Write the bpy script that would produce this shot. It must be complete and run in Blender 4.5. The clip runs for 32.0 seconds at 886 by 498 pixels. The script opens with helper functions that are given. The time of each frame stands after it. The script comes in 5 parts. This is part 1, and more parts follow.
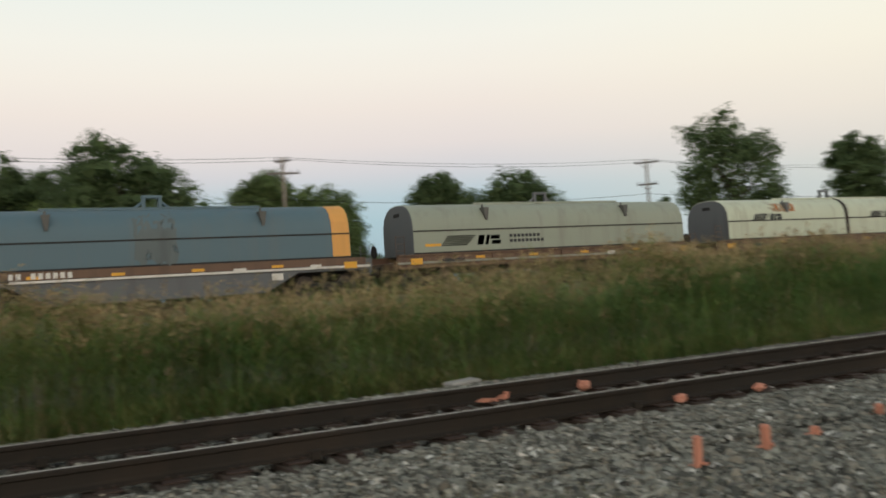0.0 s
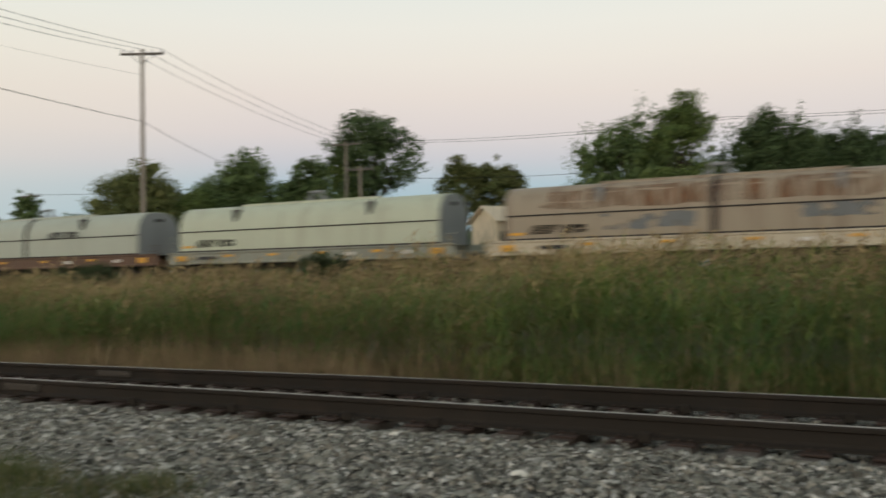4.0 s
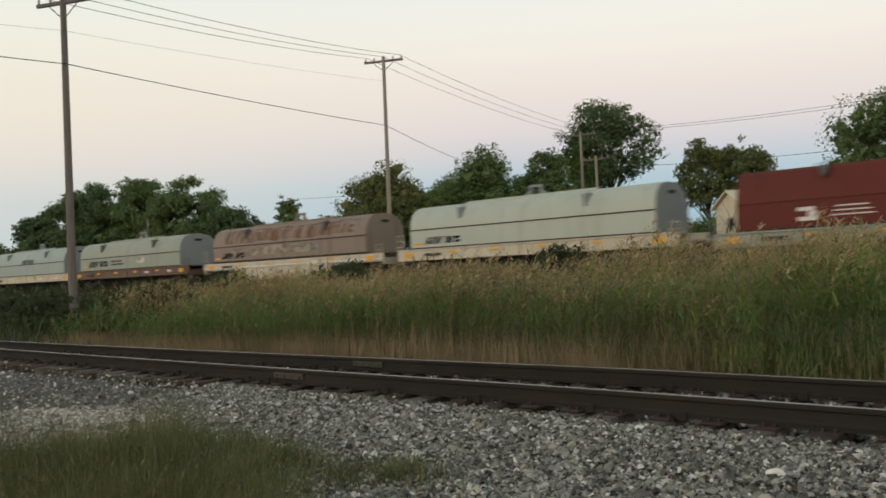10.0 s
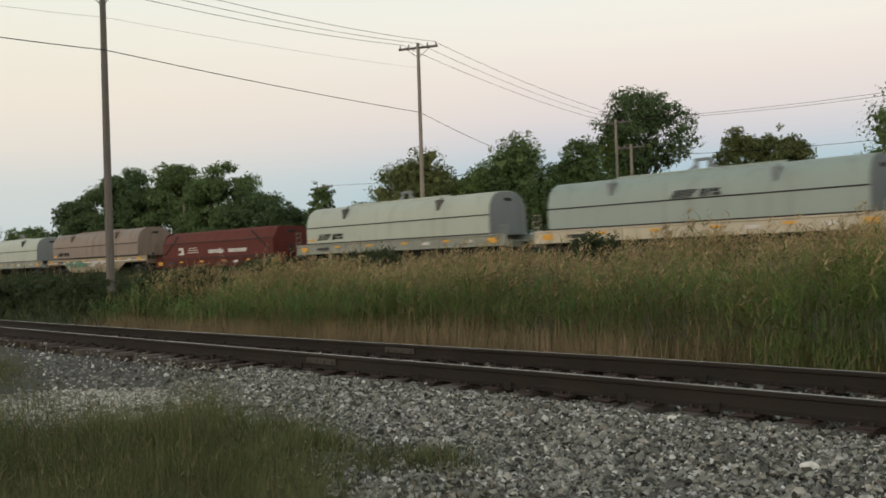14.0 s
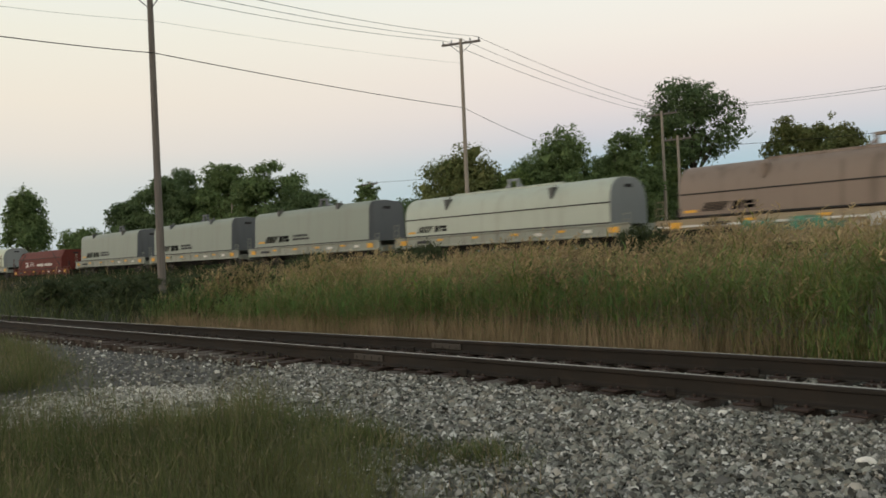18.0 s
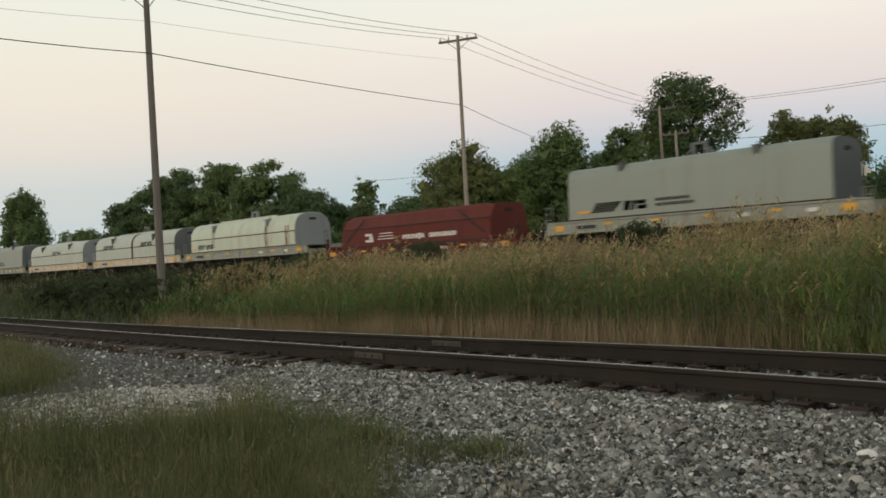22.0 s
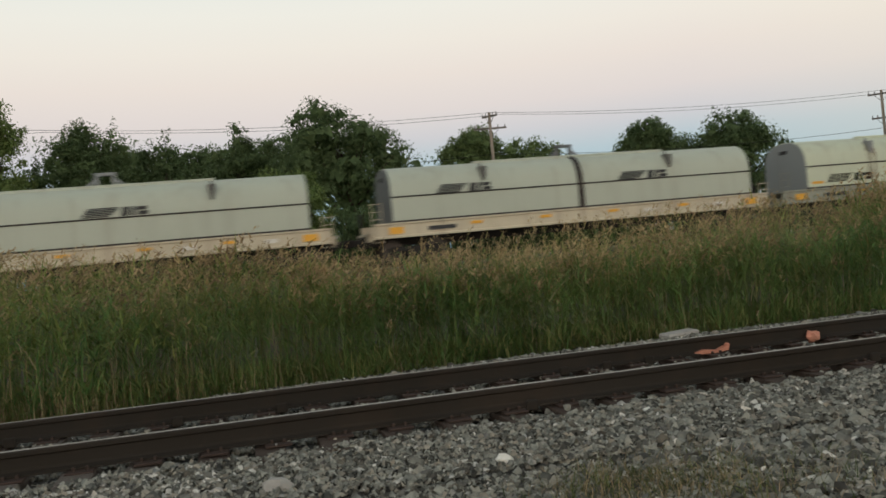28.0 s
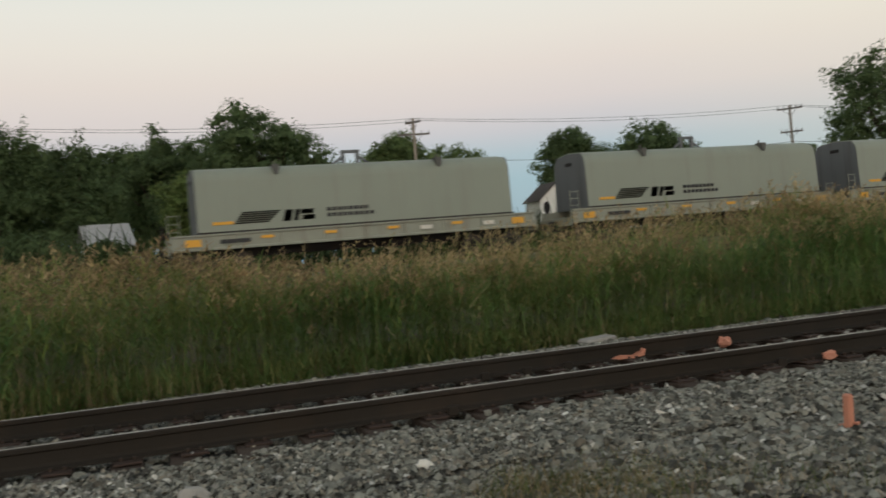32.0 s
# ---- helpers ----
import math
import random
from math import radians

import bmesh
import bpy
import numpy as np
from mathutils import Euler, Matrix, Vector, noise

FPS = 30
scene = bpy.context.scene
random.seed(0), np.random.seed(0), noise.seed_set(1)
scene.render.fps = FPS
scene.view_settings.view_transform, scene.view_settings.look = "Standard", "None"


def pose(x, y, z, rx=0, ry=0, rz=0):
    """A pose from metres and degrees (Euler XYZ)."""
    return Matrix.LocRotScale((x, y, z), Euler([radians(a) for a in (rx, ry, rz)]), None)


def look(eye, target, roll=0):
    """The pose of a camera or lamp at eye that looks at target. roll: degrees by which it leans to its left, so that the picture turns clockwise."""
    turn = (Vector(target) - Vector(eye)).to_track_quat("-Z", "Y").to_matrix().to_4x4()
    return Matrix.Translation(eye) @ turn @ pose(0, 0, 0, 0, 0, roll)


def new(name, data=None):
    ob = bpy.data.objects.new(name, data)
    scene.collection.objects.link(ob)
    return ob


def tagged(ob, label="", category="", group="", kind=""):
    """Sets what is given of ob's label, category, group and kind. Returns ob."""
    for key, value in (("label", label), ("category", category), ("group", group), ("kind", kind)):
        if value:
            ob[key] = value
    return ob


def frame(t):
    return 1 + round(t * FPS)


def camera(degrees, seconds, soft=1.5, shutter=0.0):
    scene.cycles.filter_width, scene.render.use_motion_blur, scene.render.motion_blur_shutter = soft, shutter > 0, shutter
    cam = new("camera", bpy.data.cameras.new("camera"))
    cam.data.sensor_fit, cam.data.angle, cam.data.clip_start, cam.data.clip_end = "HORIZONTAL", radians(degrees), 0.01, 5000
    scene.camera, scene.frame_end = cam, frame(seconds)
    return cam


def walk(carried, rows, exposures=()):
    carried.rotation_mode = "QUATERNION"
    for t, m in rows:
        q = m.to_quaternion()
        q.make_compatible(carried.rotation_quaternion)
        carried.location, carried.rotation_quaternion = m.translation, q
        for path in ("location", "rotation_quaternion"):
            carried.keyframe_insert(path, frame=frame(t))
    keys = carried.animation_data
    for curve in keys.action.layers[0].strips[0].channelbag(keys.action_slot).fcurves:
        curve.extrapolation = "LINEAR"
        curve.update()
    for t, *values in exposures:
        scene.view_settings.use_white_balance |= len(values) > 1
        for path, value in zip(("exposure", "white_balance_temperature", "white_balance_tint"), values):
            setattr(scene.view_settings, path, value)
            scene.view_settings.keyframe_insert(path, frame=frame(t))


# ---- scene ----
cam = camera(53.0, 32.0, 1.65, 0.5)
# seconds, yaw, pitch, roll; the camera turns on one spot
EYE = (0.0, 0.0, 1.29)
TURNS = [
    (0, -29.04, 2.32, -3.75),
    (0.5, -35.72, 1.33, -3.81),
    (1, -36.16, 1.56, -3.72),
    (1.5, -33.35, 1.79, -3.57),
    (2, -25.98, 2.46, -4.17),
    (2.5, -14.69, 1.93, -3.51),
    (3, -3.14, 1.88, -5.83),
    (3.5, 13.72, 2.99, -3.59),
    (4, 26.45, 1.73, -1.04),
    (4.5, 33.26, 2.61, -2.40),
    (6.5, 39.13, 2.45, -4.09),
    (7, 39.23, 2.10, -4.28),
    (7.5, 40.04, 2.46, -4.25),
    (8, 40.00, 2.66, -3.46),
    (8.5, 40.44, 2.72, -2.99),
    (9, 40.35, 2.30, -2.42),
    (9.5, 40.20, 1.94, -2.80),
    (10, 41.72, 1.66, -2.36),
    (10.5, 42.88, 1.31, -2.64),
    (11, 43.42, 0.88, -2.64),
    (11.5, 43.72, 0.20, -2.62),
    (12, 42.73, 0.79, -2.31),
    (12.5, 41.94, 1.00, -2.35),
    (13, 42.99, 1.55, -2.30),
    (13.5, 43.62, 1.53, -2.26),
    (14, 43.86, 0.92, -1.75),
    (14.5, 44.18, 0.59, -1.41),
    (15, 45.49, 0.65, -2.15),
    (15.5, 46.78, 0.21, -2.42),
    (17.5, 46.85, 1.13, -2.58),
    (18, 46.79, 0.74, -2.43),
    (18.5, 46.64, 0.60, -2.77),
    (19, 47.14, 0.70, -2.64),
    (19.5, 47.58, 1.27, -2.70),
    (20, 47.36, 1.15, -2.90),
    (20.5, 47.43, 1.11, -3.05),
    (21, 47.24, 0.67, -2.97),
    (21.5, 46.98, 0.41, -2.93),
    (22, 46.75, 0.57, -3.04),
    (22.5, 44.39, 0.59, -3.07),
    (23, 31.82, 2.34, -4.26),
    (23.5, 9.06, 4.23, -3.77),
    (24, -7.90, 3.02, -4.72),
    (24.5, -9.58, 2.30, -3.83),
    (25, -11.28, 1.71, -4.49),
    (25.5, -12.27, 1.38, -5.21),
    (26, -12.93, 1.40, -4.80),
    (26.5, -13.65, 1.33, -4.48),
    (28.5, -15.98, 0.17, -5.32),
    (29, -16.65, 0.58, -5.09),
    (29.5, -16.93, 0.37, -5.04),
    (30, -17.01, 0.48, -4.73),
    (30.5, -17.25, -0.44, -4.81),
    (31, -17.52, -0.02, -4.55),
    (31.5, -17.40, 0.20, -4.92),
    (32, -20.37, 0.25, -4.83),
]


def aim(yaw, pitch):
    a, b = radians(yaw), radians(pitch)
    return (EYE[0] - math.sin(a) * math.cos(b), EYE[1] + math.cos(a) * math.cos(b), EYE[2] + math.sin(b))


walk(cam, [(t, look(EYE, aim(yaw, pitch), roll)) for t, yaw, pitch, roll in TURNS], [(0, 0.02), (2, 0.0), (3, -0.10), (4.5, -0.05), (7, 0.02), (22, 0.02), (26, 0.0), (29, -0.10), (32, -0.15)])

# ---- sky and light: dusk, the sun just set behind the viewer ----
world = bpy.data.worlds.new("dusk_sky")
scene.world = world
world.use_nodes = True
wn, wl = world.node_tree.nodes, world.node_tree.links
wn.clear()
w_out, w_bg = wn.new("ShaderNodeOutputWorld"), wn.new("ShaderNodeBackground")
w_co, w_sep = wn.new("ShaderNodeTexCoord"), wn.new("ShaderNodeSeparateXYZ")
w_ramp, w_west = wn.new("ShaderNodeValToRGB"), wn.new("ShaderNodeMapRange")
w_sky, w_add, w_mul = wn.new("ShaderNodeTexSky"), wn.new("ShaderNodeMix"), wn.new("ShaderNodeMix")
w_glow = wn.new("ShaderNodeValToRGB")
w_left = wn.new("ShaderNodeMapRange")
w_mixl = wn.new("ShaderNodeMix")
w_sky.sky_type, w_sky.sun_disc = "NISHITA", False
w_sky.sun_elevation, w_sky.sun_rotation = radians(1.5), radians(200)
wl.new(w_co.outputs["Generated"], w_sep.inputs[0])
wl.new(w_sep.outputs["Z"], w_ramp.inputs[0])
SKY_STOPS = [(0.0, (0.27, 0.45, 0.55)), (0.075, (0.31, 0.49, 0.595)), (0.102, (0.39, 0.515, 0.61)), (0.130, (0.56, 0.56, 0.62)), (0.160, (0.70, 0.63, 0.63)),
             (0.200, (0.79, 0.70, 0.65)), (0.235, (0.835, 0.77, 0.695)), (0.27, (0.84, 0.81, 0.735)), (0.31, (0.80, 0.815, 0.755)), (0.50, (0.56, 0.59, 0.57)), (0.75, (0.30, 0.33, 0.35)), (1.0, (0.20, 0.235, 0.27))]
els = w_ramp.color_ramp.elements
for k, (where, rgb) in enumerate(SKY_STOPS):
    e = els[k] if k < 2 else els.new(where)
    e.position, e.color = where, (*rgb, 1)
# the afterglow stands low behind the viewer
wl.new(w_sep.outputs["Y"], w_west.inputs[0])
w_west.inputs[1].default_value, w_west.inputs[2].default_value = 0.15, -0.8
wl.new(w_sep.outputs["Z"], w_glow.inputs[0])
for k, (where, rgb) in enumerate([(0.0, (0.85, 0.64, 0.46)), (0.25, (0.55, 0.50, 0.42)), (0.6, (0.06, 0.06, 0.07))]):
    e = w_glow.color_ramp.elements[k] if k < 2 else w_glow.color_ramp.elements.new(where)
    e.position, e.color = where, (*rgb, 1)
w_mul.data_type = w_add.data_type = w_mixl.data_type = "RGBA"
w_mul.blend_type, w_add.blend_type = "ADD", "ADD"
wl.new(w_west.outputs[0], w_mul.inputs["Factor"])
wl.new(w_sep.outputs["X"], w_left.inputs[0])
w_left.inputs[1].default_value, w_left.inputs[2].default_value, w_left.inputs[4].default_value = -0.60, -0.93, 0.88
wl.new(w_left.outputs[0], w_mixl.inputs["Factor"])
wl.new(w_ramp.outputs[0], w_mixl.inputs[6])
w_cream = wn.new("ShaderNodeValToRGB")
for k, (where, rgb) in enumerate([(0.0, (0.48, 0.59, 0.64)), (0.09, (0.61, 0.63, 0.625)), (0.13, (0.75, 0.69, 0.62)), (0.18, (0.82, 0.745, 0.63)), (0.25, (0.825, 0.80, 0.68)), (0.31, (0.79, 0.825, 0.76)), (0.5, (0.54, 0.58, 0.57)), (1.0, (0.20, 0.235, 0.27))]):
    e = w_cream.color_ramp.elements[k] if k < 2 else w_cream.color_ramp.elements.new(where)
    e.position, e.color = where, (*rgb, 1)
wl.new(w_sep.outputs["Z"], w_cream.inputs[0])
wl.new(w_cream.outputs[0], w_mixl.inputs[7])
w_right, w_mixr = wn.new("ShaderNodeMapRange"), wn.new("ShaderNodeMix")
w_mixr.data_type = "RGBA"
wl.new(w_sep.outputs["X"], w_right.inputs[0])
w_right.inputs[1].default_value, w_right.inputs[2].default_value, w_right.inputs[4].default_value = 0.52, 0.90, 0.92
wl.new(w_right.outputs[0], w_mixr.inputs["Factor"])
wl.new(w_mixl.outputs[2], w_mixr.inputs[6])
w_warm = wn.new("ShaderNodeValToRGB")
for k, (where, rgb) in enumerate([(0.0, (0.52, 0.57, 0.58)), (0.08, (0.60, 0.60, 0.585)), (0.12, (0.72, 0.665, 0.60)), (0.16, (0.80, 0.735, 0.63)), (0.22, (0.875, 0.83, 0.685)), (0.30, (0.86, 0.86, 0.74)), (0.5, (0.58, 0.60, 0.56)), (1.0, (0.20, 0.235, 0.27))]):
    e = w_warm.color_ramp.elements[k] if k < 2 else w_warm.color_ramp.elements.new(where)
    e.position, e.color = where, (*rgb, 1)
wl.new(w_sep.outputs["Z"], w_warm.inputs[0])
wl.new(w_warm.outputs[0], w_mixr.inputs[7])
wl.new(w_mixr.outputs[2], w_mul.inputs[6])
wl.new(w_glow.outputs[0], w_mul.inputs[7])
w_add.inputs["Factor"].default_value = 0.05
wl.new(w_mul.outputs[2], w_add.inputs[6])
wl.new(w_sky.outputs[0], w_add.inputs[7])
wl.new(w_add.outputs[2], w_bg.inputs[0])
w_bg.inputs[1].default_value = 1.0
wl.new(w_bg.outputs[0], w_out.inputs[0])

sun = new("sun", bpy.data.lights.new("sun", "SUN"))
sun.data.energy, sun.data.angle, sun.data.color = 0.22, radians(50), (1.0, 0.86, 0.70)
sun.matrix_world = look((-8, -22, 6), (0, 0, 0))


# ---- materials ----
def nodes_of(name):
    m = bpy.data.materials.new(name)
    m.use_nodes = True
    return m, m.node_tree.nodes, m.node_tree.links, m.node_tree.nodes["Principled BSDF"]


def mixed(n, l, fac, a, b, blend="MIX"):
    mx = n.new("ShaderNodeMix")
    mx.data_type, mx.blend_type = "RGBA", blend
    for sock, v in ((mx.inputs["Factor"], fac), (mx.inputs[6], a), (mx.inputs[7], b)):
        if hasattr(v, "is_linked"):
            l.new(v, sock)
        else:
            sock.default_value = v if isinstance(v, float) else (*v, 1)
    return mx.outputs[2]


def noise_at(n, l, scale, detail=3.0, stretch=(1, 1, 1), space="Object"):
    co, mp, nz = n.new("ShaderNodeTexCoord"), n.new("ShaderNodeMapping"), n.new("ShaderNodeTexNoise")
    mp.inputs["Scale"].default_value = stretch
    nz.inputs["Scale"].default_value, nz.inputs["Detail"].default_value = scale, detail
    l.new(co.outputs[space], mp.inputs[0])
    l.new(mp.outputs[0], nz.inputs["Vector"])
    return nz.outputs["Fac"]


def ranged(n, l, value, lo, hi, a=0.0, b=1.0):
    mr = n.new("ShaderNodeMapRange")
    mr.inputs[1].default_value, mr.inputs[2].default_value, mr.inputs[3].default_value, mr.inputs[4].default_value = lo, hi, a, b
    l.new(value, mr.inputs[0])
    return mr.outputs[0]


def bumped(n, l, bsdf, value, strength=0.4, distance=0.02):
    bp = n.new("ShaderNodeBump")
    bp.inputs["Strength"].default_value, bp.inputs["Distance"].default_value = strength, distance
    l.new(value, bp.inputs["Height"])
    l.new(bp.outputs[0], bsdf.inputs["Normal"])


def paint(name, rgb, dirt=(0.10, 0.075, 0.05), amount=0.5, rough=0.55, metal=0.0, streak=True, spec=0.5):
    """Weathered paint: blotches, streaks that run down, fine grain."""
    m, n, l, b = nodes_of(name)
    big = noise_at(n, l, 0.5, 4.0)
    run = noise_at(n, l, 2.2, 3.0, (1.0, 1.0, 0.09) if streak else (1, 1, 1))
    fine = noise_at(n, l, 26.0, 2.0)
    c = mixed(n, l, ranged(n, l, big, 0.35, 0.75, 0.0, 0.30), rgb, tuple(v * 0.72 + 0.03 for v in rgb))
    c = mixed(n, l, ranged(n, l, run, 0.50, 0.78, 0.0, amount), c, dirt)
    c = mixed(n, l, ranged(n, l, fine, 0.62, 0.80, 0.0, 0.25), c, dirt)
    l.new(c, b.inputs["Base Color"])
    b.inputs["Roughness"].default_value, b.inputs["Metallic"].default_value = rough, metal
    b.inputs["Specular IOR Level"].default_value = spec
    bumped(n, l, b, fine, 0.12, 0.01)
    return m


def grainy(name, a, c2, scale=8.0, rough=0.85, bump=0.4, stretch=(1, 1, 1), island=False, metal=0.0, spec=0.3):
    m, n, l, b = nodes_of(name)
    f1, f2 = noise_at(n, l, scale, 5.0, stretch), noise_at(n, l, scale * 0.13, 3.0)
    c = mixed(n, l, ranged(n, l, f1, 0.3, 0.7), a, c2)
    c = mixed(n, l, ranged(n, l, f2, 0.35, 0.7, 0.0, 0.45), c, tuple(0.65 * v for v in a))
    if island:
        g = n.new("ShaderNodeNewGeometry")
        hsv = n.new("ShaderNodeHueSaturation")
        l.new(ranged(n, l, g.outputs["Random Per Island"], 0.0, 1.0, 0.22, 1.95), hsv.inputs["Value"])
        wn = n.new("ShaderNodeTexWhiteNoise")
        wn.noise_dimensions = "1D"
        l.new(g.outputs["Random Per Island"], wn.inputs["W"])
        c = mixed(n, l, ranged(n, l, wn.outputs["Value"], 0.55, 1.0, 0.0, 0.65), c, (0.235, 0.195, 0.145))
        l.new(c, hsv.inputs["Color"])
        c = hsv.outputs[0]
    l.new(c, b.inputs["Base Color"])
    b.inputs["Roughness"].default_value, b.inputs["Metallic"].default_value = rough, metal
    b.inputs["Specular IOR Level"].default_value = spec
    bumped(n, l, b, f1, bump, 0.02)
    return m


def leafy(name, a, c2, c3, patch=0.25, rough=0.7, sheer=0.25):
    """Leaves: each blade its own tone, with patches over the whole stand."""
    m, n, l, b = nodes_of(name)
    g = n.new("ShaderNodeNewGeometry")
    rp = n.new("ShaderNodeValToRGB")
    for k, (where, rgb) in enumerate([(0.0, a), (0.6, c2), (1.0, c3)]):
        e = rp.color_ramp.elements[k] if k < 2 else rp.color_ramp.elements.new(where)
        e.position, e.color = where, (*rgb, 1)
    l.new(g.outputs["Random Per Island"], rp.inputs[0])
    pat = noise_at(n, l, patch, 3.0)
    c = mixed(n, l, ranged(n, l, pat, 0.40, 0.66, 0.0, 0.6), rp.outputs[0], c3)
    tone = n.new("ShaderNodeHueSaturation")
    l.new(ranged(n, l, noise_at(n, l, patch * 6.0, 3.0), 0.32, 0.68, 0.68, 1.34), tone.inputs["Value"])
    l.new(c, tone.inputs["Color"])
    c = tone.outputs[0]
    l.new(c, b.inputs["Base Color"])
    b.inputs["Roughness"].default_value = rough
    b.inputs["Specular IOR Level"].default_value = 0.2
    tr, add, out = n.new("ShaderNodeBsdfTranslucent"), n.new("ShaderNodeMixShader"), n["Material Output"]
    l.new(c, tr.inputs[0])
    add.inputs[0].default_value = sheer
    l.new(b.outputs[0], add.inputs[1])
    l.new(tr.outputs[0], add.inputs[2])
    l.new(add.outputs[0], out.inputs[0])
    return m


M_STEEL = paint("rusty_rail_steel", (0.029, 0.0245, 0.0195), (0.058, 0.041, 0.029), 0.5, 0.8, 0.0, False, 0.12)
M_HEAD = grainy("worn_rail_head", (0.52, 0.50, 0.46), (0.30, 0.26, 0.22), 3.0, 0.42, 0.1, (0.25, 1, 1), False, 0.6, 0.5)
M_TIE = grainy("creosoted_tie_wood", (0.050, 0.034, 0.026), (0.095, 0.070, 0.054), 9.0, 0.9, 0.6, (0.15, 6, 1))
M_TIE_FADED = grainy("sun_bleached_tie_wood", (0.17, 0.15, 0.13), (0.10, 0.08, 0.065), 9.0, 0.9, 0.6, (0.15, 6, 1))
M_PLATE = paint("rusty_tie_plate", (0.052, 0.030, 0.021), (0.03, 0.02, 0.015), 0.5, 0.8, 0.1, False)
M_DUST = paint("dusty_joint_steel", (0.085, 0.074, 0.062), (0.05, 0.032, 0.022), 0.5, 0.9, 0.0, False, 0.1)
M_STONE = grainy("crushed_limestone", (0.262, 0.258, 0.214), (0.145, 0.146, 0.122), 20.0, 0.9, 0.3, (1, 1, 1), True)
M_PALE = grainy("pale_limestone_chip", (0.52, 0.50, 0.44), (0.40, 0.39, 0.35), 15.0, 0.9, 0.3, (1, 1, 1), True)
M_CHALK = grainy("white_limestone_dust", (0.58, 0.56, 0.48), (0.38, 0.36, 0.30), 15.0, 0.95, 0.3, (1, 1, 1), True)
M_ORANGE = paint("faded_orange_marker_paint", (0.60, 0.25, 0.16), (0.46, 0.29, 0.22), 0.5, 0.7, 0.0, False)
M_CAB = paint("silver_grey_cabinet_aluminium", (0.255, 0.28, 0.285), (0.30, 0.30, 0.30), 0.25, 0.45, 0.3)
M_CONC = grainy("weathered_concrete", (0.44, 0.42, 0.38), (0.33, 0.32, 0.29), 14.0, 0.9, 0.4)
M_POLE = grainy("weathered_pole_wood", (0.225, 0.20, 0.175), (0.135, 0.12, 0.105), 6.0, 0.9, 0.5, (5, 5, 0.2))
M_POLE_PALE = grainy("sun_bleached_pole_wood", (0.40, 0.35, 0.29), (0.27, 0.23, 0.19), 6.0, 0.9, 0.5, (5, 5, 0.2))
M_WIRE = grainy("dull_black_cable", (0.03, 0.03, 0.035), (0.05, 0.05, 0.05), 5.0, 0.6, 0.0)
M_GLASSY = grainy("grey_porcelain", (0.35, 0.36, 0.36), (0.25, 0.25, 0.26), 5.0, 0.3, 0.0)
M_REED = leafy("reed_leaf", (0.106, 0.220, 0.072), (0.164, 0.294, 0.094), (0.255, 0.328, 0.110), 0.22, 0.7, 0.5)
M_REED_OLIVE = leafy("olive_reed_leaf", (0.158, 0.205, 0.068), (0.258, 0.282, 0.101), (0.370, 0.325, 0.135), 0.20, 0.7, 0.4)
M_WEED = leafy("yellow_green_weed_leaf", (0.14, 0.21, 0.050), (0.22, 0.28, 0.075), (0.31, 0.32, 0.11), 0.4, 0.7, 0.4)
M_REED_DRY = leafy("dry_reed_stem", (0.27, 0.20, 0.12), (0.46, 0.35, 0.22), (0.32, 0.25, 0.13), 0.3)
M_PLUME = leafy("reed_plume", (0.190, 0.130, 0.086), (0.420, 0.308, 0.178), (0.51, 0.40, 0.205), 0.25, 0.8, 0.35)
M_GRASS = leafy("rough_verge_grass", (0.066, 0.098, 0.032), (0.108, 0.142, 0.047), (0.178, 0.182, 0.070), 0.6, 0.7, 0.35)
M_HAY = leafy("faded_seed_grass", (0.160, 0.134, 0.074), (0.24, 0.20, 0.11), (0.190, 0.178, 0.090), 0.5, 0.8, 0.35)
M_TREE = leafy("tree_leaf_dark", (0.088, 0.136, 0.062), (0.106, 0.160, 0.068), (0.132, 0.182, 0.076), 0.25, 0.7, 0.4)
M_TREE2 = leafy("tree_leaf_mid", (0.120, 0.182, 0.074), (0.144, 0.210, 0.080), (0.176, 0.234, 0.090), 0.25, 0.7, 0.4)
M_TREE3 = leafy("tree_leaf_light", (0.130, 0.196, 0.062), (0.160, 0.228, 0.072), (0.196, 0.245, 0.082), 0.3, 0.7, 0.4)
M_TREE4 = leafy("tree_leaf_turning", (0.128, 0.170, 0.064), (0.160, 0.192, 0.070), (0.205, 0.208, 0.078), 0.3, 0.7, 0.4)
M_SCRUB = leafy("dark_scrub_leaf", (0.036, 0.058, 0.026), (0.052, 0.076, 0.033), (0.080, 0.092, 0.040), 0.4, 0.7, 0.3)
M_BARK = grainy("grey_brown_bark", (0.11, 0.085, 0.065), (0.06, 0.048, 0.040), 7.0, 0.95, 0.7, (3, 3, 0.4))
M_DARK = paint("grimy_black_underframe", (0.022, 0.020, 0.019), (0.06, 0.04, 0.028), 0.5, 0.8, 0.1)
M_BRACKET = paint("sooty_steel_bracket", (0.115, 0.115, 0.105), (0.06, 0.05, 0.04), 0.5, 0.7, 0.0, False)
M_WHEEL = paint("worn_wheel_steel", (0.09, 0.075, 0.065), (0.05, 0.03, 0.02), 0.5, 0.6, 0.4, False)
M_YELLOW = paint("yellow_reflective_plate", (0.82, 0.42, 0.04), (0.4, 0.22, 0.06), 0.25, 0.5, 0.0, False)
M_WHITE = paint("white_stencil_paint", (0.74, 0.72, 0.66), (0.4, 0.33, 0.27), 0.3, 0.6)
M_BLACK = paint("black_stencil_paint", (0.025, 0.027, 0.03), (0.08, 0.07, 0.06), 0.2, 0.6)


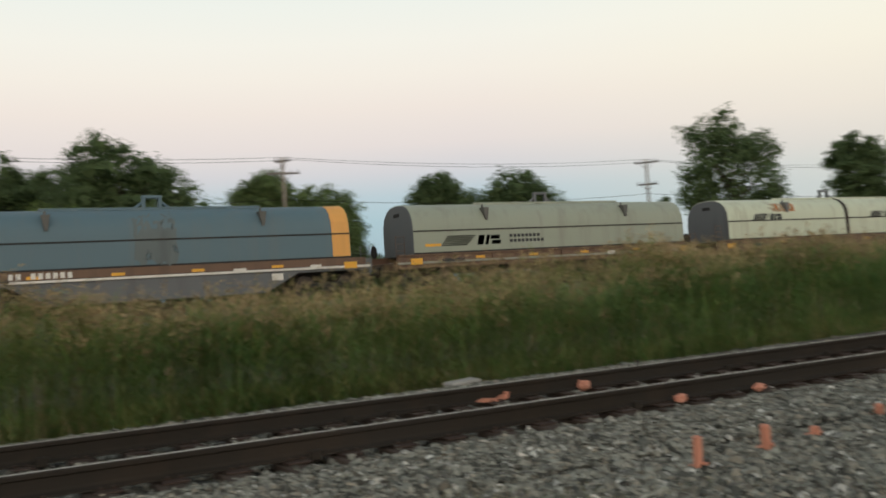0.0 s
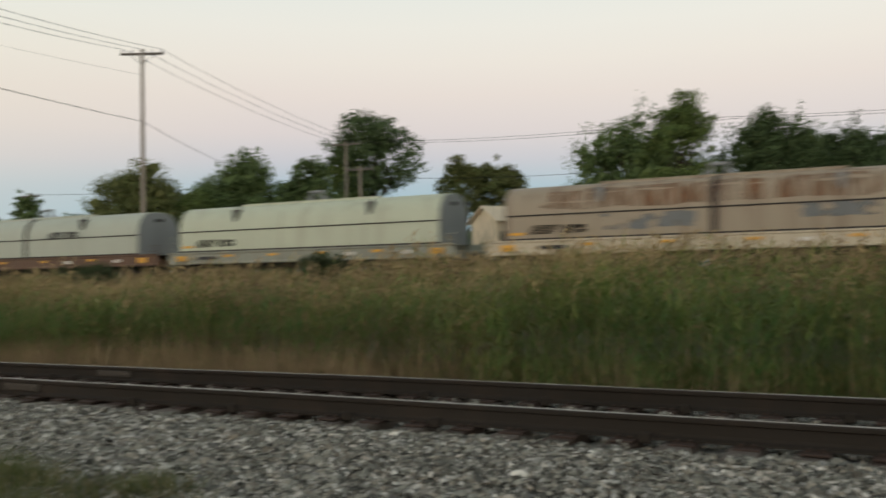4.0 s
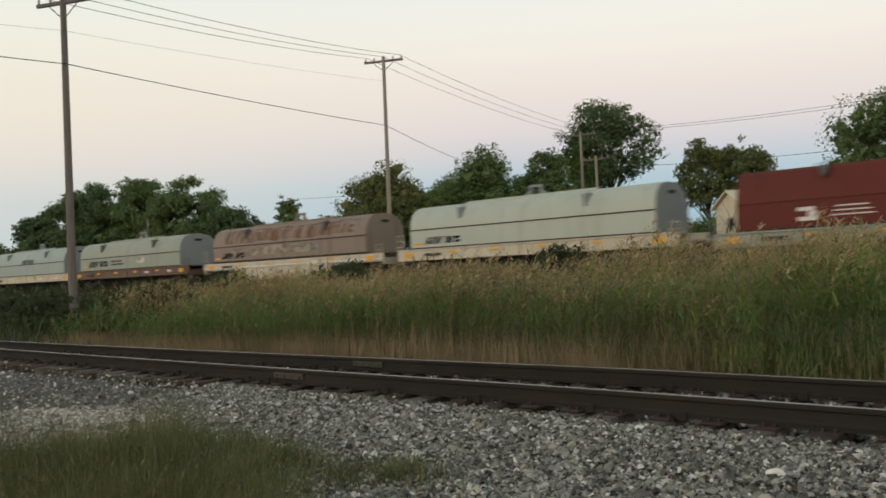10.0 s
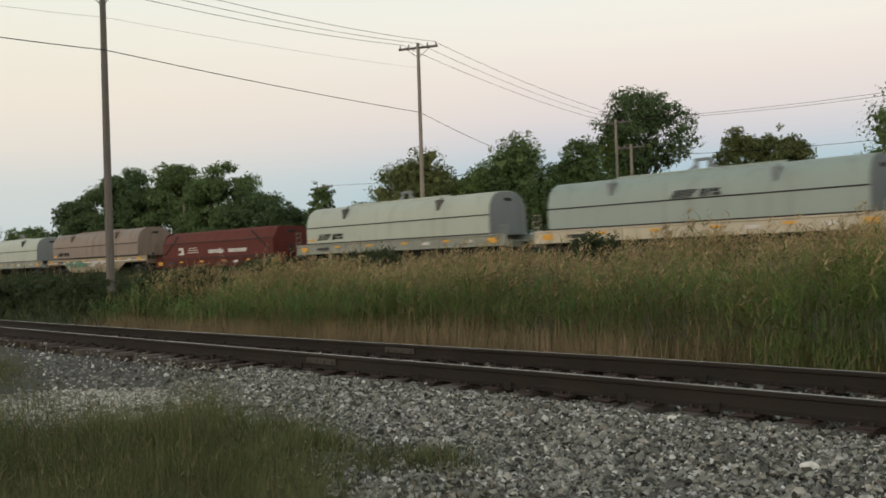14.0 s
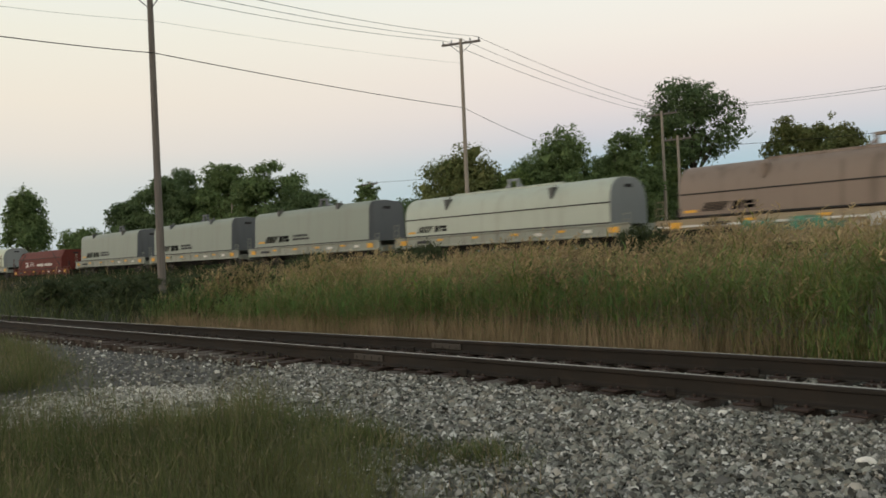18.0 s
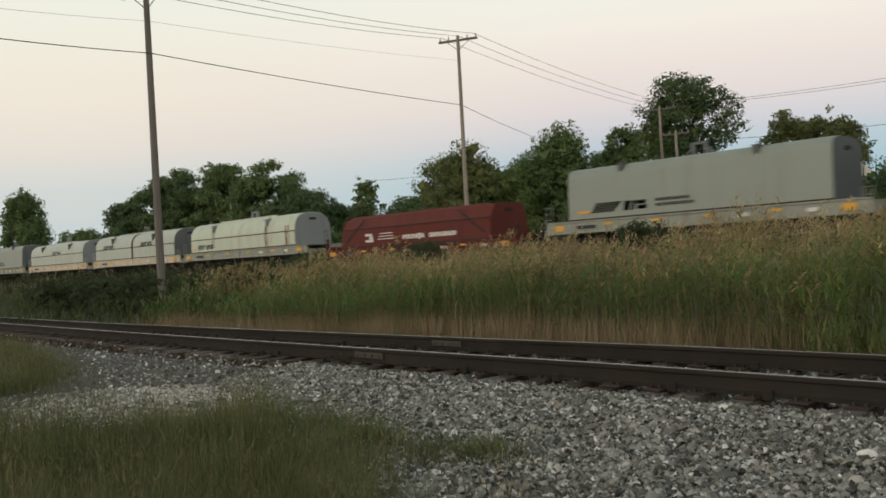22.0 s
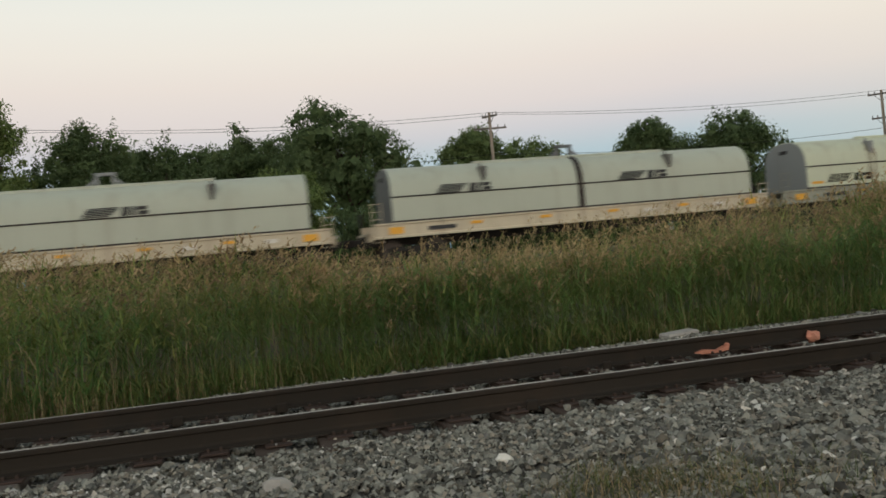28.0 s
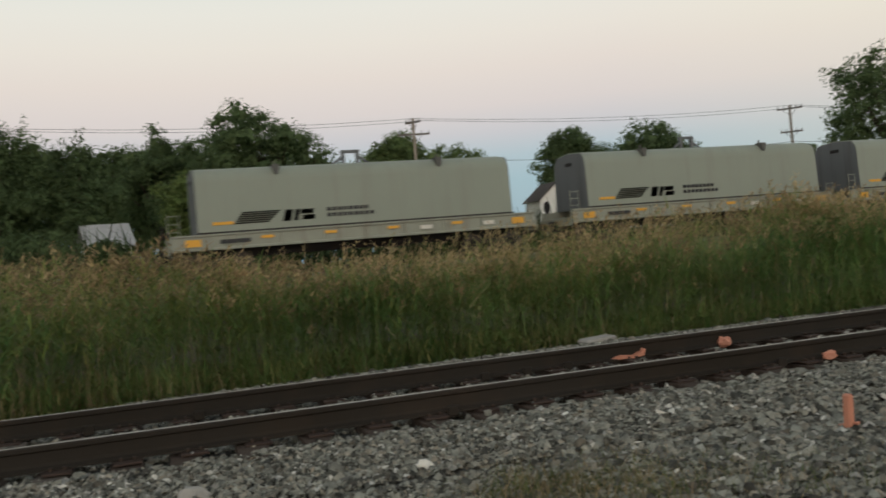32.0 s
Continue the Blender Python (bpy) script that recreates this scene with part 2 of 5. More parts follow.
# ---- mesh helpers ----
def quick_mesh(name, verts, faces, mats, which=None, smooth=False):
    """A mesh from arrays; faces all with the same number of corners."""
    verts, faces = np.asarray(verts, np.float32), np.asarray(faces, np.int32)
    me = bpy.data.meshes.new(name)
    me.vertices.add(len(verts))
    me.vertices.foreach_set("co", verts.ravel())
    k = faces.shape[1]
    me.loops.add(faces.size)
    me.loops.foreach_set("vertex_index", faces.ravel())
    me.polygons.add(len(faces))
    me.polygons.foreach_set("loop_start", np.arange(0, faces.size, k, dtype=np.int32))
    for m in mats if isinstance(mats, (list, tuple)) else [mats]:
        me.materials.append(m)
    if which is not None:
        me.polygons.foreach_set("material_index", np.asarray(which, np.int32))
    if smooth:
        me.polygons.foreach_set("use_smooth", np.ones(len(faces), bool))
    me.update(calc_edges=True)
    return me


def part(name, bm, material, parent=None, label="", smooth=False):
    me = bpy.data.meshes.new(name)
    bm.to_mesh(me)
    bm.free()
    me.materials.append(material)
    if smooth:
        me.shade_smooth()
    ob = new(name, me)
    ob.parent = parent
    return tagged(ob, label)


def shared(name, me, parent, m, label=""):
    ob = new(name, me)
    ob.parent, ob.matrix_local = parent, m
    return tagged(ob, label)


def thing(name, label, category, group="", kind="", at=None):
    ob = new(name)
    ob.empty_display_size = 0.2
    if at is not None:
        ob.matrix_world = at
    return tagged(ob, label, category, group, kind)


def add_box(bm, c, s, bevel=0.0, turn=None):
    m = Matrix.Translation(c) @ (turn or Matrix()) @ Matrix.Diagonal((*s, 1))
    r = bmesh.ops.create_cube(bm, size=1.0, matrix=m)
    if bevel:
        edges = {e for v in r["verts"] for e in v.link_edges}
        bmesh.ops.bevel(bm, geom=list(edges), offset=bevel, segments=1, affect="EDGES")
    return bm


def box(c, s, bevel=0.0, turn=None):
    return add_box(bmesh.new(), c, s, bevel, turn)


def add_tube(bm, a, b, r1, r2=None, sides=8, caps=True):
    a, b = Vector(a), Vector(b)
    m = Matrix.Translation((a + b) / 2) @ (b - a).to_track_quat("Z", "Y").to_matrix().to_4x4()
    bmesh.ops.create_cone(bm, cap_ends=caps, segments=sides, radius1=r1, radius2=r1 if r2 is None else r2, depth=(b - a).length, matrix=m)
    return bm


def tube(a, b, r1, r2=None, sides=8):
    return add_tube(bmesh.new(), a, b, r1, r2, sides)


def add_loft(bm, profile, xs, closed=True, caps=True):
    """A profile of (y, z) swept along x; xs: x, or (x, scale of y, scale of z, lift)."""
    rings = []
    for x in xs:
        x, sy, sz, dz = x if isinstance(x, tuple) else (x, 1, 1, 0)
        rings.append([bm.verts.new((x, y * sy, z * sz + dz)) for y, z in profile])
    n = len(profile)
    for r1, r2 in zip(rings, rings[1:]):
        for k in range(n if closed else n - 1):
            bm.faces.new((r1[k], r1[(k + 1) % n], r2[(k + 1) % n], r2[k]))
    if caps and closed:
        bm.faces.new(rings[0][::-1])
        bm.faces.new(rings[-1])
    bmesh.ops.recalc_face_normals(bm, faces=bm.faces[:])
    return bm


def loft(profile, xs, closed=True, caps=True):
    return add_loft(bmesh.new(), profile, xs, closed, caps)


# ---- ground ----
GROUND = [(-3000, -0.12), (-60, -0.12), (2.0, -0.13), (3.6, -0.12), (4.8, -0.09), (5.6, -0.045), (6.05, -0.025), (6.40, -0.03), (6.55, -0.075), (9.4, -0.075), (10.6, -0.11), (11.6, -0.32),
          (13.5, -0.42), (20.0, -0.42), (28.0, -0.35), (30.2, 0.30), (31.6, 0.90), (32.2, 0.94), (36.8, 0.94), (37.6, 0.88), (39.5, 0.45), (60, 0.35), (200, 0.3), (3000, 0.3)]


def dip(x):
    """How far the near track and its bed have fallen, at x along it."""
    return 0.0045 * np.clip(-5.0 - np.asarray(x, float), 0, 40)


def ground_z(y):
    return float(np.interp(y, [g[0] for g in GROUND], [g[1] for g in GROUND]))


def ground_material():
    m, n, l, b = nodes_of("gravel_soil_and_grass")
    co, sep, rp = n.new("ShaderNodeTexCoord"), n.new("ShaderNodeSeparateXYZ"), n.new("ShaderNodeValToRGB")
    l.new(co.outputs["Object"], sep.inputs[0])
    wob = noise_at(n, l, 0.6, 4.0)
    ad = n.new("ShaderNodeMath")
    ad.operation = "MULTIPLY_ADD"
    l.new(wob, ad.inputs[0])
    ad.inputs[1].default_value = 1.6
    l.new(sep.outputs["Y"], ad.inputs[2])
    f = ranged(n, l, ad.outputs[0], 0.0, 50.0)
    rp.color_ramp.interpolation = "LINEAR"
    # 0.085 to 0.205: dark fines, with the shade between ballast stones coloured in
    stops = [(0.0, (0.16, 0.14, 0.09)), (0.07, (0.21, 0.195, 0.16)), (0.085, (0.085, 0.08, 0.07)), (0.205, (0.07, 0.066, 0.06)), (0.225, (0.07, 0.055, 0.035)),
             (0.63, (0.06, 0.05, 0.03)), (0.67, (0.11, 0.105, 0.095)), (0.75, (0.11, 0.105, 0.095)), (0.80, (0.055, 0.07, 0.03)), (1.0, (0.05, 0.075, 0.03))]
    for k, (where, rgb) in enumerate(stops):
        e = rp.color_ramp.elements[k] if k < 2 else rp.color_ramp.elements.new(where)
        e.position, e.color = where, (*rgb, 1)
    l.new(f, rp.inputs[0])
    g1, g2 = noise_at(n, l, 38.0, 4.0), noise_at(n, l, 2.0, 4.0)
    c = mixed(n, l, ranged(n, l, g1, 0.35, 0.7, 0.0, 0.6), rp.outputs[0], (0.10, 0.098, 0.09))
    c = mixed(n, l, ranged(n, l, g2, 0.45, 0.7, 0.0, 0.30), c, (0.17, 0.155, 0.11))
    l.new(c, b.inputs["Base Color"])
    b.inputs["Roughness"].default_value = 0.95
    bumped(n, l, b, g1, 0.8, 0.03)
    return m


def build_ground():
    xs = [-3000, -400, -150] + list(range(-80, 81, 8)) + [150, 400, 3000]
    ys = [g[0] for g in GROUND]
    verts = [(x, y, ground_z(y) + (0.05 * noise.noise((x * 0.11, y * 0.2, 0.0)) if 9.5 < y < 31 or y < 5 else 0) - float(dip(x)) * 1.5 * float(np.interp(y, [0, 4, 11, 16], [0, 1, 1, 0]))) for x in xs for y in ys]
    ny = len(ys)
    faces = [(i * ny + j, (i + 1) * ny + j, (i + 1) * ny + j + 1, i * ny + j + 1) for i in range(len(xs) - 1) for j in range(ny - 1)]
    tagged(new("ground", quick_mesh("ground", verts, faces, ground_material(), smooth=True)), "gravel verge, damp reed ditch and grassy rail bank", "ground", kind="structure")


build_ground()

# ---- the near track ----
RAIL_Y = (6.72, 8.22)
TIE_START, TIE_GAP = -42.0925, 0.4525


def bend(x):
    """The near track's gentle curve: its shift across, at x along it."""
    return -0.03 * x + 0.00075 * x * x


def cant(x):
    """How far the outer rail is raised, at x along the track."""
    return -0.055 * min(max((-5.0 - x) / 20, 0), 1)


def bend_turn(x):
    return math.degrees(math.atan(-0.03 + 0.0015 * x))


RAIL = [(-0.070, 0), (0.070, 0), (0.070, 0.012), (0.018, 0.030), (0.010, 0.045), (0.010, 0.128), (0.034, 0.138), (0.036, 0.165), (0.028, 0.175),
        (-0.028, 0.175), (-0.036, 0.165), (-0.034, 0.138), (-0.010, 0.128), (-0.010, 0.045), (-0.018, 0.030), (-0.070, 0.012)]


def swept(profile, x0, x1, step, curved):
    bm = bmesh.new()
    n, rings = len(profile), []
    for x in np.linspace(x0, x1, max(2, int((x1 - x0) / step) + 1)):
        rings.append([bm.verts.new((x, y + (bend(x) if curved else 0), z + ((cant(x) if y > 7.5 else 0) - float(dip(x)) if curved else 0))) for y, z in profile])
    for r1, r2 in zip(rings, rings[1:]):
        for k in range(n):
            bm.faces.new((r1[k], r1[(k + 1) % n], r2[(k + 1) % n], r2[k]))
    bm.faces.new(rings[0][::-1]), bm.faces.new(rings[-1])
    bmesh.ops.recalc_face_normals(bm, faces=bm.faces[:])
    return bm


def rail_part(parent, y, z, x0, x1, label, curved=False):
    r = part("rail", swept([(a + y, b + z) for a, b in RAIL], x0, x1, 1.5 if curved else 40, curved), M_STEEL, parent, label)
    part("running_surface", swept([(y - 0.019, z + 0.1755), (y + 0.019, z + 0.1755), (y + 0.017, z + 0.178), (y - 0.017, z + 0.178)], x0, x1, 1.5 if curved else 40, curved), M_HEAD, r, "worn bright rail head")
    return r


def build_near_track():
    track = thing("near_track", "rusty railway track on wooden ties in grey ballast", "railway track", kind="structure")
    for y in RAIL_Y:
        rail_part(track, y, 0.030, -70, 75, "rusty brown steel rail", True)
    # bolted joints on both rails
    for y, x in ((6.72, -8.95), (8.22, -9.1)):
        for side in (-1, 1):
            m = pose(x, y + bend(x), (cant(x) if y > 7.5 else 0) - float(dip(x)), 0, 0, bend_turn(x))
            bar = part("joint_bar", box((0, side * 0.024, 0.118), (0.62, 0.022, 0.078), 0.006), M_DUST, track, "bolted rusty joint bar")
            bar.matrix_local = m
            for k in range(4):
                part("bolt", box((-0.24 + 0.16 * k, side * 0.042, 0.118), (0.035, 0.02, 0.035), 0.004), M_DUST, bar)
    rng = random.Random(5)
    tie_me, tie_me2 = [], []
    for k in range(3):
        bm = box((0, 0, 0), (0.225, 2.60, 0.17), 0.012)
        for v in bm.verts:
            v.co += 0.008 * Vector((rng.uniform(-1, 1), rng.uniform(-3, 3), rng.uniform(-0.6, 0.6)))
        me = bpy.data.meshes.new("tie")
        bm.to_mesh(me), bm.free()
        me2 = me.copy()
        me.materials.append(M_TIE), me2.materials.append(M_TIE_FADED)
        tie_me.append(me), tie_me2.append(me2)
    bm = box((0, 0, 0), (0.19, 0.34, 0.020), 0.004)
    for sx in (-1, 1):
        for sy in (-1, 1):
            add_box(bm, (sx * 0.045, sy * 0.088, 0.022), (0.022, 0.03, 0.03), 0.004)
    plate = bpy.data.meshes.new("tie_plate")
    bm.to_mesh(plate), bm.free()
    plate.materials.append(M_PLATE)
    bm = box((0, 0, 0), (0.10, 0.035, 0.09), 0.012)
    anchor = bpy.data.meshes.new("rail_anchor")
    bm.to_mesh(anchor), bm.free()
    anchor.materials.append(M_STEEL)
    x = TIE_START
    while x < 44:
        pale = -16 < x < 0 and rng.random() < 0.55
        tie = shared("tie", (tie_me2 if pale else tie_me)[rng.randrange(3)], track, pose(x + rng.uniform(-0.02, 0.02), 7.47 + bend(x) + rng.uniform(-0.06, 0.06), -0.078 - float(dip(x)) + cant(x) / 2 + rng.uniform(-0.008, 0.008), math.degrees(cant(x) / 1.5), rng.uniform(-1, 1), bend_turn(x) + rng.uniform(-1.5, 1.5)))
        if -22 < x < 24:
            for y in RAIL_Y:
                shared("tie_plate", plate, track, pose(x, y + bend(x), 0.018 - float(dip(x)) + (cant(x) if y > 7.5 else 0), 0, 0, bend_turn(x) + rng.uniform(-1, 1)))
                if rng.random() < 0.5:
                    shared("rail_anchor", anchor, track, pose(x + 0.16, y + bend(x) + rng.choice((-0.08, 0.08)), 0.045 - float(dip(x)) + (cant(x) if y > 7.5 else 0)))
        x += TIE_GAP


build_near_track()

# ---- the main line on its bank ----
MAIN_Y, MAIN_Z = 34.45, 1.14


def build_main_track():
    track = thing("main_track", "raised main line track behind the reeds", "railway track", kind="structure", at=pose(0, MAIN_Y, MAIN_Z))
    for y in (-0.75, 0.75):
        rail_part(track, y, -0.178, -640, 640, "rusty brown steel rail")
    box_v = np.array([(sx * 0.115, sy * 1.3, sz) for sz in (-0.36, -0.181) for sx, sy in ((-1, -1), (1, -1), (1, 1), (-1, 1))])
    box_f = np.array([(0, 3, 2, 1), (4, 5, 6, 7), (0, 1, 5, 4), (1, 2, 6, 5), (2, 3, 7, 6), (3, 0, 4, 7)])
    xs = np.arange(-110, 90, 0.53)
    v = np.concatenate([box_v + (x, 0, 0) for x in xs])
    fc = np.concatenate([box_f + 8 * k for k in range(len(xs))])
    ob = new("ties", quick_mesh("ties", v, fc, M_TIE))
    ob.parent = track
    tagged(ob, "dark wooden ties", kind="stuff")


build_main_track()


# ---- loose stone ----
def scatter_stones(name, pts, sizes, mat, seed, label):
    rs = np.random.RandomState(seed)
    # angular lumps lying on the ground, broad side down
    base = np.array([(-0.6, -0.4, -0.3), (0.6, -0.4, -0.3), (0.6, 0.4, -0.3), (-0.6, 0.4, -0.3), (-0.3, 0, 0.35), (0.3, 0, 0.35)])
    tris = np.array([(0, 1, 5), (0, 5, 4), (2, 3, 4), (2, 4, 5), (1, 2, 5), (3, 0, 4)])
    n = len(pts)
    v = base[None] * rs.uniform(0.75, 1.25, (n, 1, 3)) + rs.uniform(-0.20, 0.20, (n, 6, 3))
    yaw, tip, roll = rs.uniform(0, 6.28, n), rs.normal(0, 0.35, n), rs.normal(0, 0.35, n)
    q = np.stack([np.cos(yaw / 2), np.sin(tip / 2), np.sin(roll / 2), np.sin(yaw / 2)], 1)
    q /= np.linalg.norm(q, axis=1, keepdims=True)
    w, x, y, z = q.T
    rot = np.stack([1 - 2 * (y * y + z * z), 2 * (x * y - z * w), 2 * (x * z + y * w), 2 * (x * y + z * w), 1 - 2 * (x * x + z * z), 2 * (y * z - x * w),
                    2 * (x * z - y * w), 2 * (y * z + x * w), 1 - 2 * (x * x + y * y)], -1).reshape(n, 3, 3)
    v = np.einsum("nij,nkj->nki", rot, v) * sizes[:, None, None] + pts[:, None]
    fc = (tris[None] + 6 * np.arange(n)[:, None, None]).reshape(-1, 3)
    return tagged(new(name, quick_mesh(name, v.reshape(-1, 3), fc, mat)), label, "gravel", kind="stuff")


def near_y(x, y):
    """Distance across from the near track's middle, at a world place."""
    return y - (7.47 + bend(x))


def build_stones():
    rs = np.random.RandomState(11)
    n = 335000
    x, y = np.where(rs.uniform(size=n) < 0.72, rs.uniform(-10, 9.5, n), rs.uniform(-26, 26, n)), rs.uniform(2.6, 11.3, n)
    x[:16000], y[:16000] = -9.5 + 1.9 * np.sqrt(rs.uniform(size=16000)) * np.cos(np.arange(16000)), 3.9 + 1.35 * np.sqrt(rs.uniform(size=16000)) * np.sin(np.arange(16000))
    far, d = np.hypot(x, y), near_y(x, y)
    keep = (far > 4.3) & (rs.uniform(size=n) < np.clip(1.45 - far / 14, 0.16, 1) * np.where(d > 0.9, np.where(x > 0, 0.9, 0.5), 1.0)) & (d < np.where(x > 0, 4.3, 2.7))
    # bare dusty places stay thin; the strip on the rails is kept clear
    thin = np.array([noise.noise((a * 0.35, b * 0.5, 3.0)) for a, b in zip(x, y)])
    keep &= (rs.uniform(size=n) < np.where(d < -3.3, 0.75 + 0.7 * thin, 1.0))
    for r in (-0.75, 0.75):
        keep &= np.abs(d - r) > 0.085
    # fewer stones lie on the ties
    on_tie = np.abs(((x - TIE_START) / TIE_GAP + 0.5) % 1 - 0.5) < 0.22
    keep &= ~on_tie | (np.abs(d) > 1.25) | (rs.uniform(size=n) < np.where(np.abs(d) < 0.75, 0.08, np.where(d < 0, np.clip((np.abs(d) - 1.06) * 6, 0.02, 0.95), np.clip((np.abs(d) - 1.0) * 3, 0.03, 0.5))))
    x, y, d = x[keep], y[keep], d[keep]
    size = (0.0205 + 0.0240 * rs.uniform(size=len(x)) ** 1.4) * np.where(x > 2.5, 1.25, 1.0) * np.where(rs.uniform(size=len(x)) < 0.07, 1.6, 1.0) * np.where(np.abs(d) < 0.7, 0.9, 1.0)
    z = np.interp(y, [g[0] for g in GROUND], [g[1] for g in GROUND]) + size * 0.22
    fill = np.array([noise.noise((a * 0.9, b * 0.9, 21.0)) for a, b in zip(x, y)])
    z = np.where(np.abs(d) < 1.3, -0.048 + rs.uniform(0.0, 0.028, len(x)) + 0.03 * fill + np.where(d < 0, 0.045, 0.03) * np.clip((np.abs(d) - 1.02) / 0.2, 0, 1), z)
    z = np.where(on_tie[keep] & (np.abs(d) < 1.3), 0.018, z)
    z = np.where((d <= -1.3) & (d > -2.3), np.maximum(z, 0.0 - 0.05 * (-1.3 - d)) + 0.02 * rs.uniform(size=len(x)), z)
    z = z - dip(x) * np.where(np.abs(d) < 1.3, 1.0 + 0.4 * np.clip(d, 0, 1), 1.5) * np.interp(y, [0, 4, 11, 16], [0, 1, 1, 0])
    pts = np.stack([x, y, z], 1)
    patchy = np.array([noise.noise((a * 1.1, b * 1.6, 9.0)) for a, b in zip(x, y)])
    dusty = ((x + 9.5) / 2.1) ** 2 + ((y - 3.9) / 1.4) ** 2 + 1.1 * patchy + 0.7 * rs.uniform(size=len(x)) < 1.05
    pale = rs.uniform(size=len(x)) < np.where(dusty, 0.0, np.where((d < -1.2) & (x < 0), 0.27, 0.07))
    grey = ~pale & ~dusty
    scatter_stones("white_gravel", pts[dusty], size[dusty], M_CHALK, 5, "dusty patch of white limestone gravel on the verge")
    scatter_stones("ballast", pts[grey], size[grey], M_STONE, 2, "grey crushed limestone ballast around the near track")
    scatter_stones("pale_gravel", pts[pale], size[pale], M_PALE, 3, "scattered pale limestone chips among the ballast")
    # main line shoulder
    m = 2500
    x, y = rs.uniform(-60, 60, m), rs.uniform(30.8, 33.4, m)
    z = np.interp(y, [g[0] for g in GROUND], [g[1] for g in GROUND]) + 0.02
    scatter_stones("bank_ballast", np.stack([x, y, z], 1), rs.uniform(0.05, 0.11, m), M_STONE, 4, "ballast on the shoulder of the raised main line")


build_stones()


def rock(x, y, z, s, mat, label, seed):
    rs = random.Random(seed)
    bm = bmesh.new()
    bmesh.ops.create_icosphere(bm, subdivisions=2, radius=1.0)
    for v in bm.verts:
        k = 1 + 0.35 * noise.noise(v.co * 1.3 + Vector((seed * 3.1, 0, 0)))
        v.co = Vector((v.co.x * s * k, v.co.y * s * 0.8 * k, v.co.z * s * 0.6 * k))
    ob = part("rock", bm, mat, None, label)
    ob.matrix_world = pose(x, y, z + 0.3 * s, 0, 0, rs.uniform(0, 360))
    return tagged(ob, category="rock", group="loose rocks by the track")


for k, (x, y, s) in enumerate([(1.73, 5.32, 0.075), (0.34, 5.48, 0.10), (-0.02, 5.60, 0.06), (-3.6, 6.3, 0.07), (-2.2, 5.48, 0.065), (3.6, 9.9, 0.05), (1.75, 9.75, 0.07), (-1.2, 4.9, 0.06), (7.4, 6.1, 0.07)]):
    rock(x, y, ground_z(y), s, M_PALE if k not in (1, 2) else M_CONC, "pale lump of limestone lying on the ballast", k + 1)


# ---- reeds and grass ----
def strips(pts, ang, lean, length, width, droop, segs, rs, twist=None):
    """Bent tapering strips: n strips with segs quads each. Returns vertices (n, 2*(segs+1), 3)."""
    n = len(pts)
    t = np.linspace(0, 1, segs + 1)
    out = np.cos(ang), np.sin(ang)
    r = length[:, None] * (np.sin(lean)[:, None] * t + droop[:, None] * t**2)
    h = length[:, None] * (np.cos(lean)[:, None] * t - 0.75 * droop[:, None] * t**2)
    cx, cy, cz = pts[:, 0, None] + r * out[0][:, None], pts[:, 1, None] + r * out[1][:, None], pts[:, 2, None] + h
    tw = ang + np.pi / 2 if twist is None else twist
    wd = 0.5 * width[:, None] * np.clip(1.05 - t**2, 0.06, 1)
    ox, oy = wd * np.cos(tw)[:, None], wd * np.sin(tw)[:, None]
    v = np.stack([np.stack([cx - ox, cy - oy, cz], -1), np.stack([cx + ox, cy + oy, cz], -1)], 2)
    return v.reshape(n, 2 * (segs + 1), 3)


def strip_faces(n, segs, start=0):
    q = np.array([(2 * k, 2 * k + 1, 2 * k + 3, 2 * k + 2) for k in range(segs)])
    return (q[None] + 2 * (segs + 1) * np.arange(n)[:, None, None]).reshape(-1, 4) + start


def joined(sets):
    """sets of (vertices (n, k, 3), segs, material slot)."""
    vs, fs, ms, at = [], [], [], 0
    for v, segs, slot in sets:
        fs.append(strip_faces(len(v), segs, at))
        ms.append(np.full(len(v) * segs, slot))
        vs.append(v.reshape(-1, 3))
        at += v.shape[0] * v.shape[1]
    return np.concatenate(vs), np.concatenate(fs), np.concatenate(ms)


def reed_top(x, y):
    return 0.86 + 0.34 * np.clip((y - 10.0) / 2.2, 0, 1) + 0.42 * np.clip((y - 11.6) / 12, 0, 1) + 0.20 * np.clip((x - 4) / 10, -0.25, 1.3) + 0.25 * np.exp(-((x + 3.6) / 3.5) ** 2) - 0.36 * np.exp(-((x - 5.8) / 3.8) ** 2) - 0.28 * np.clip((-12 - x) / 8, 0, 1)


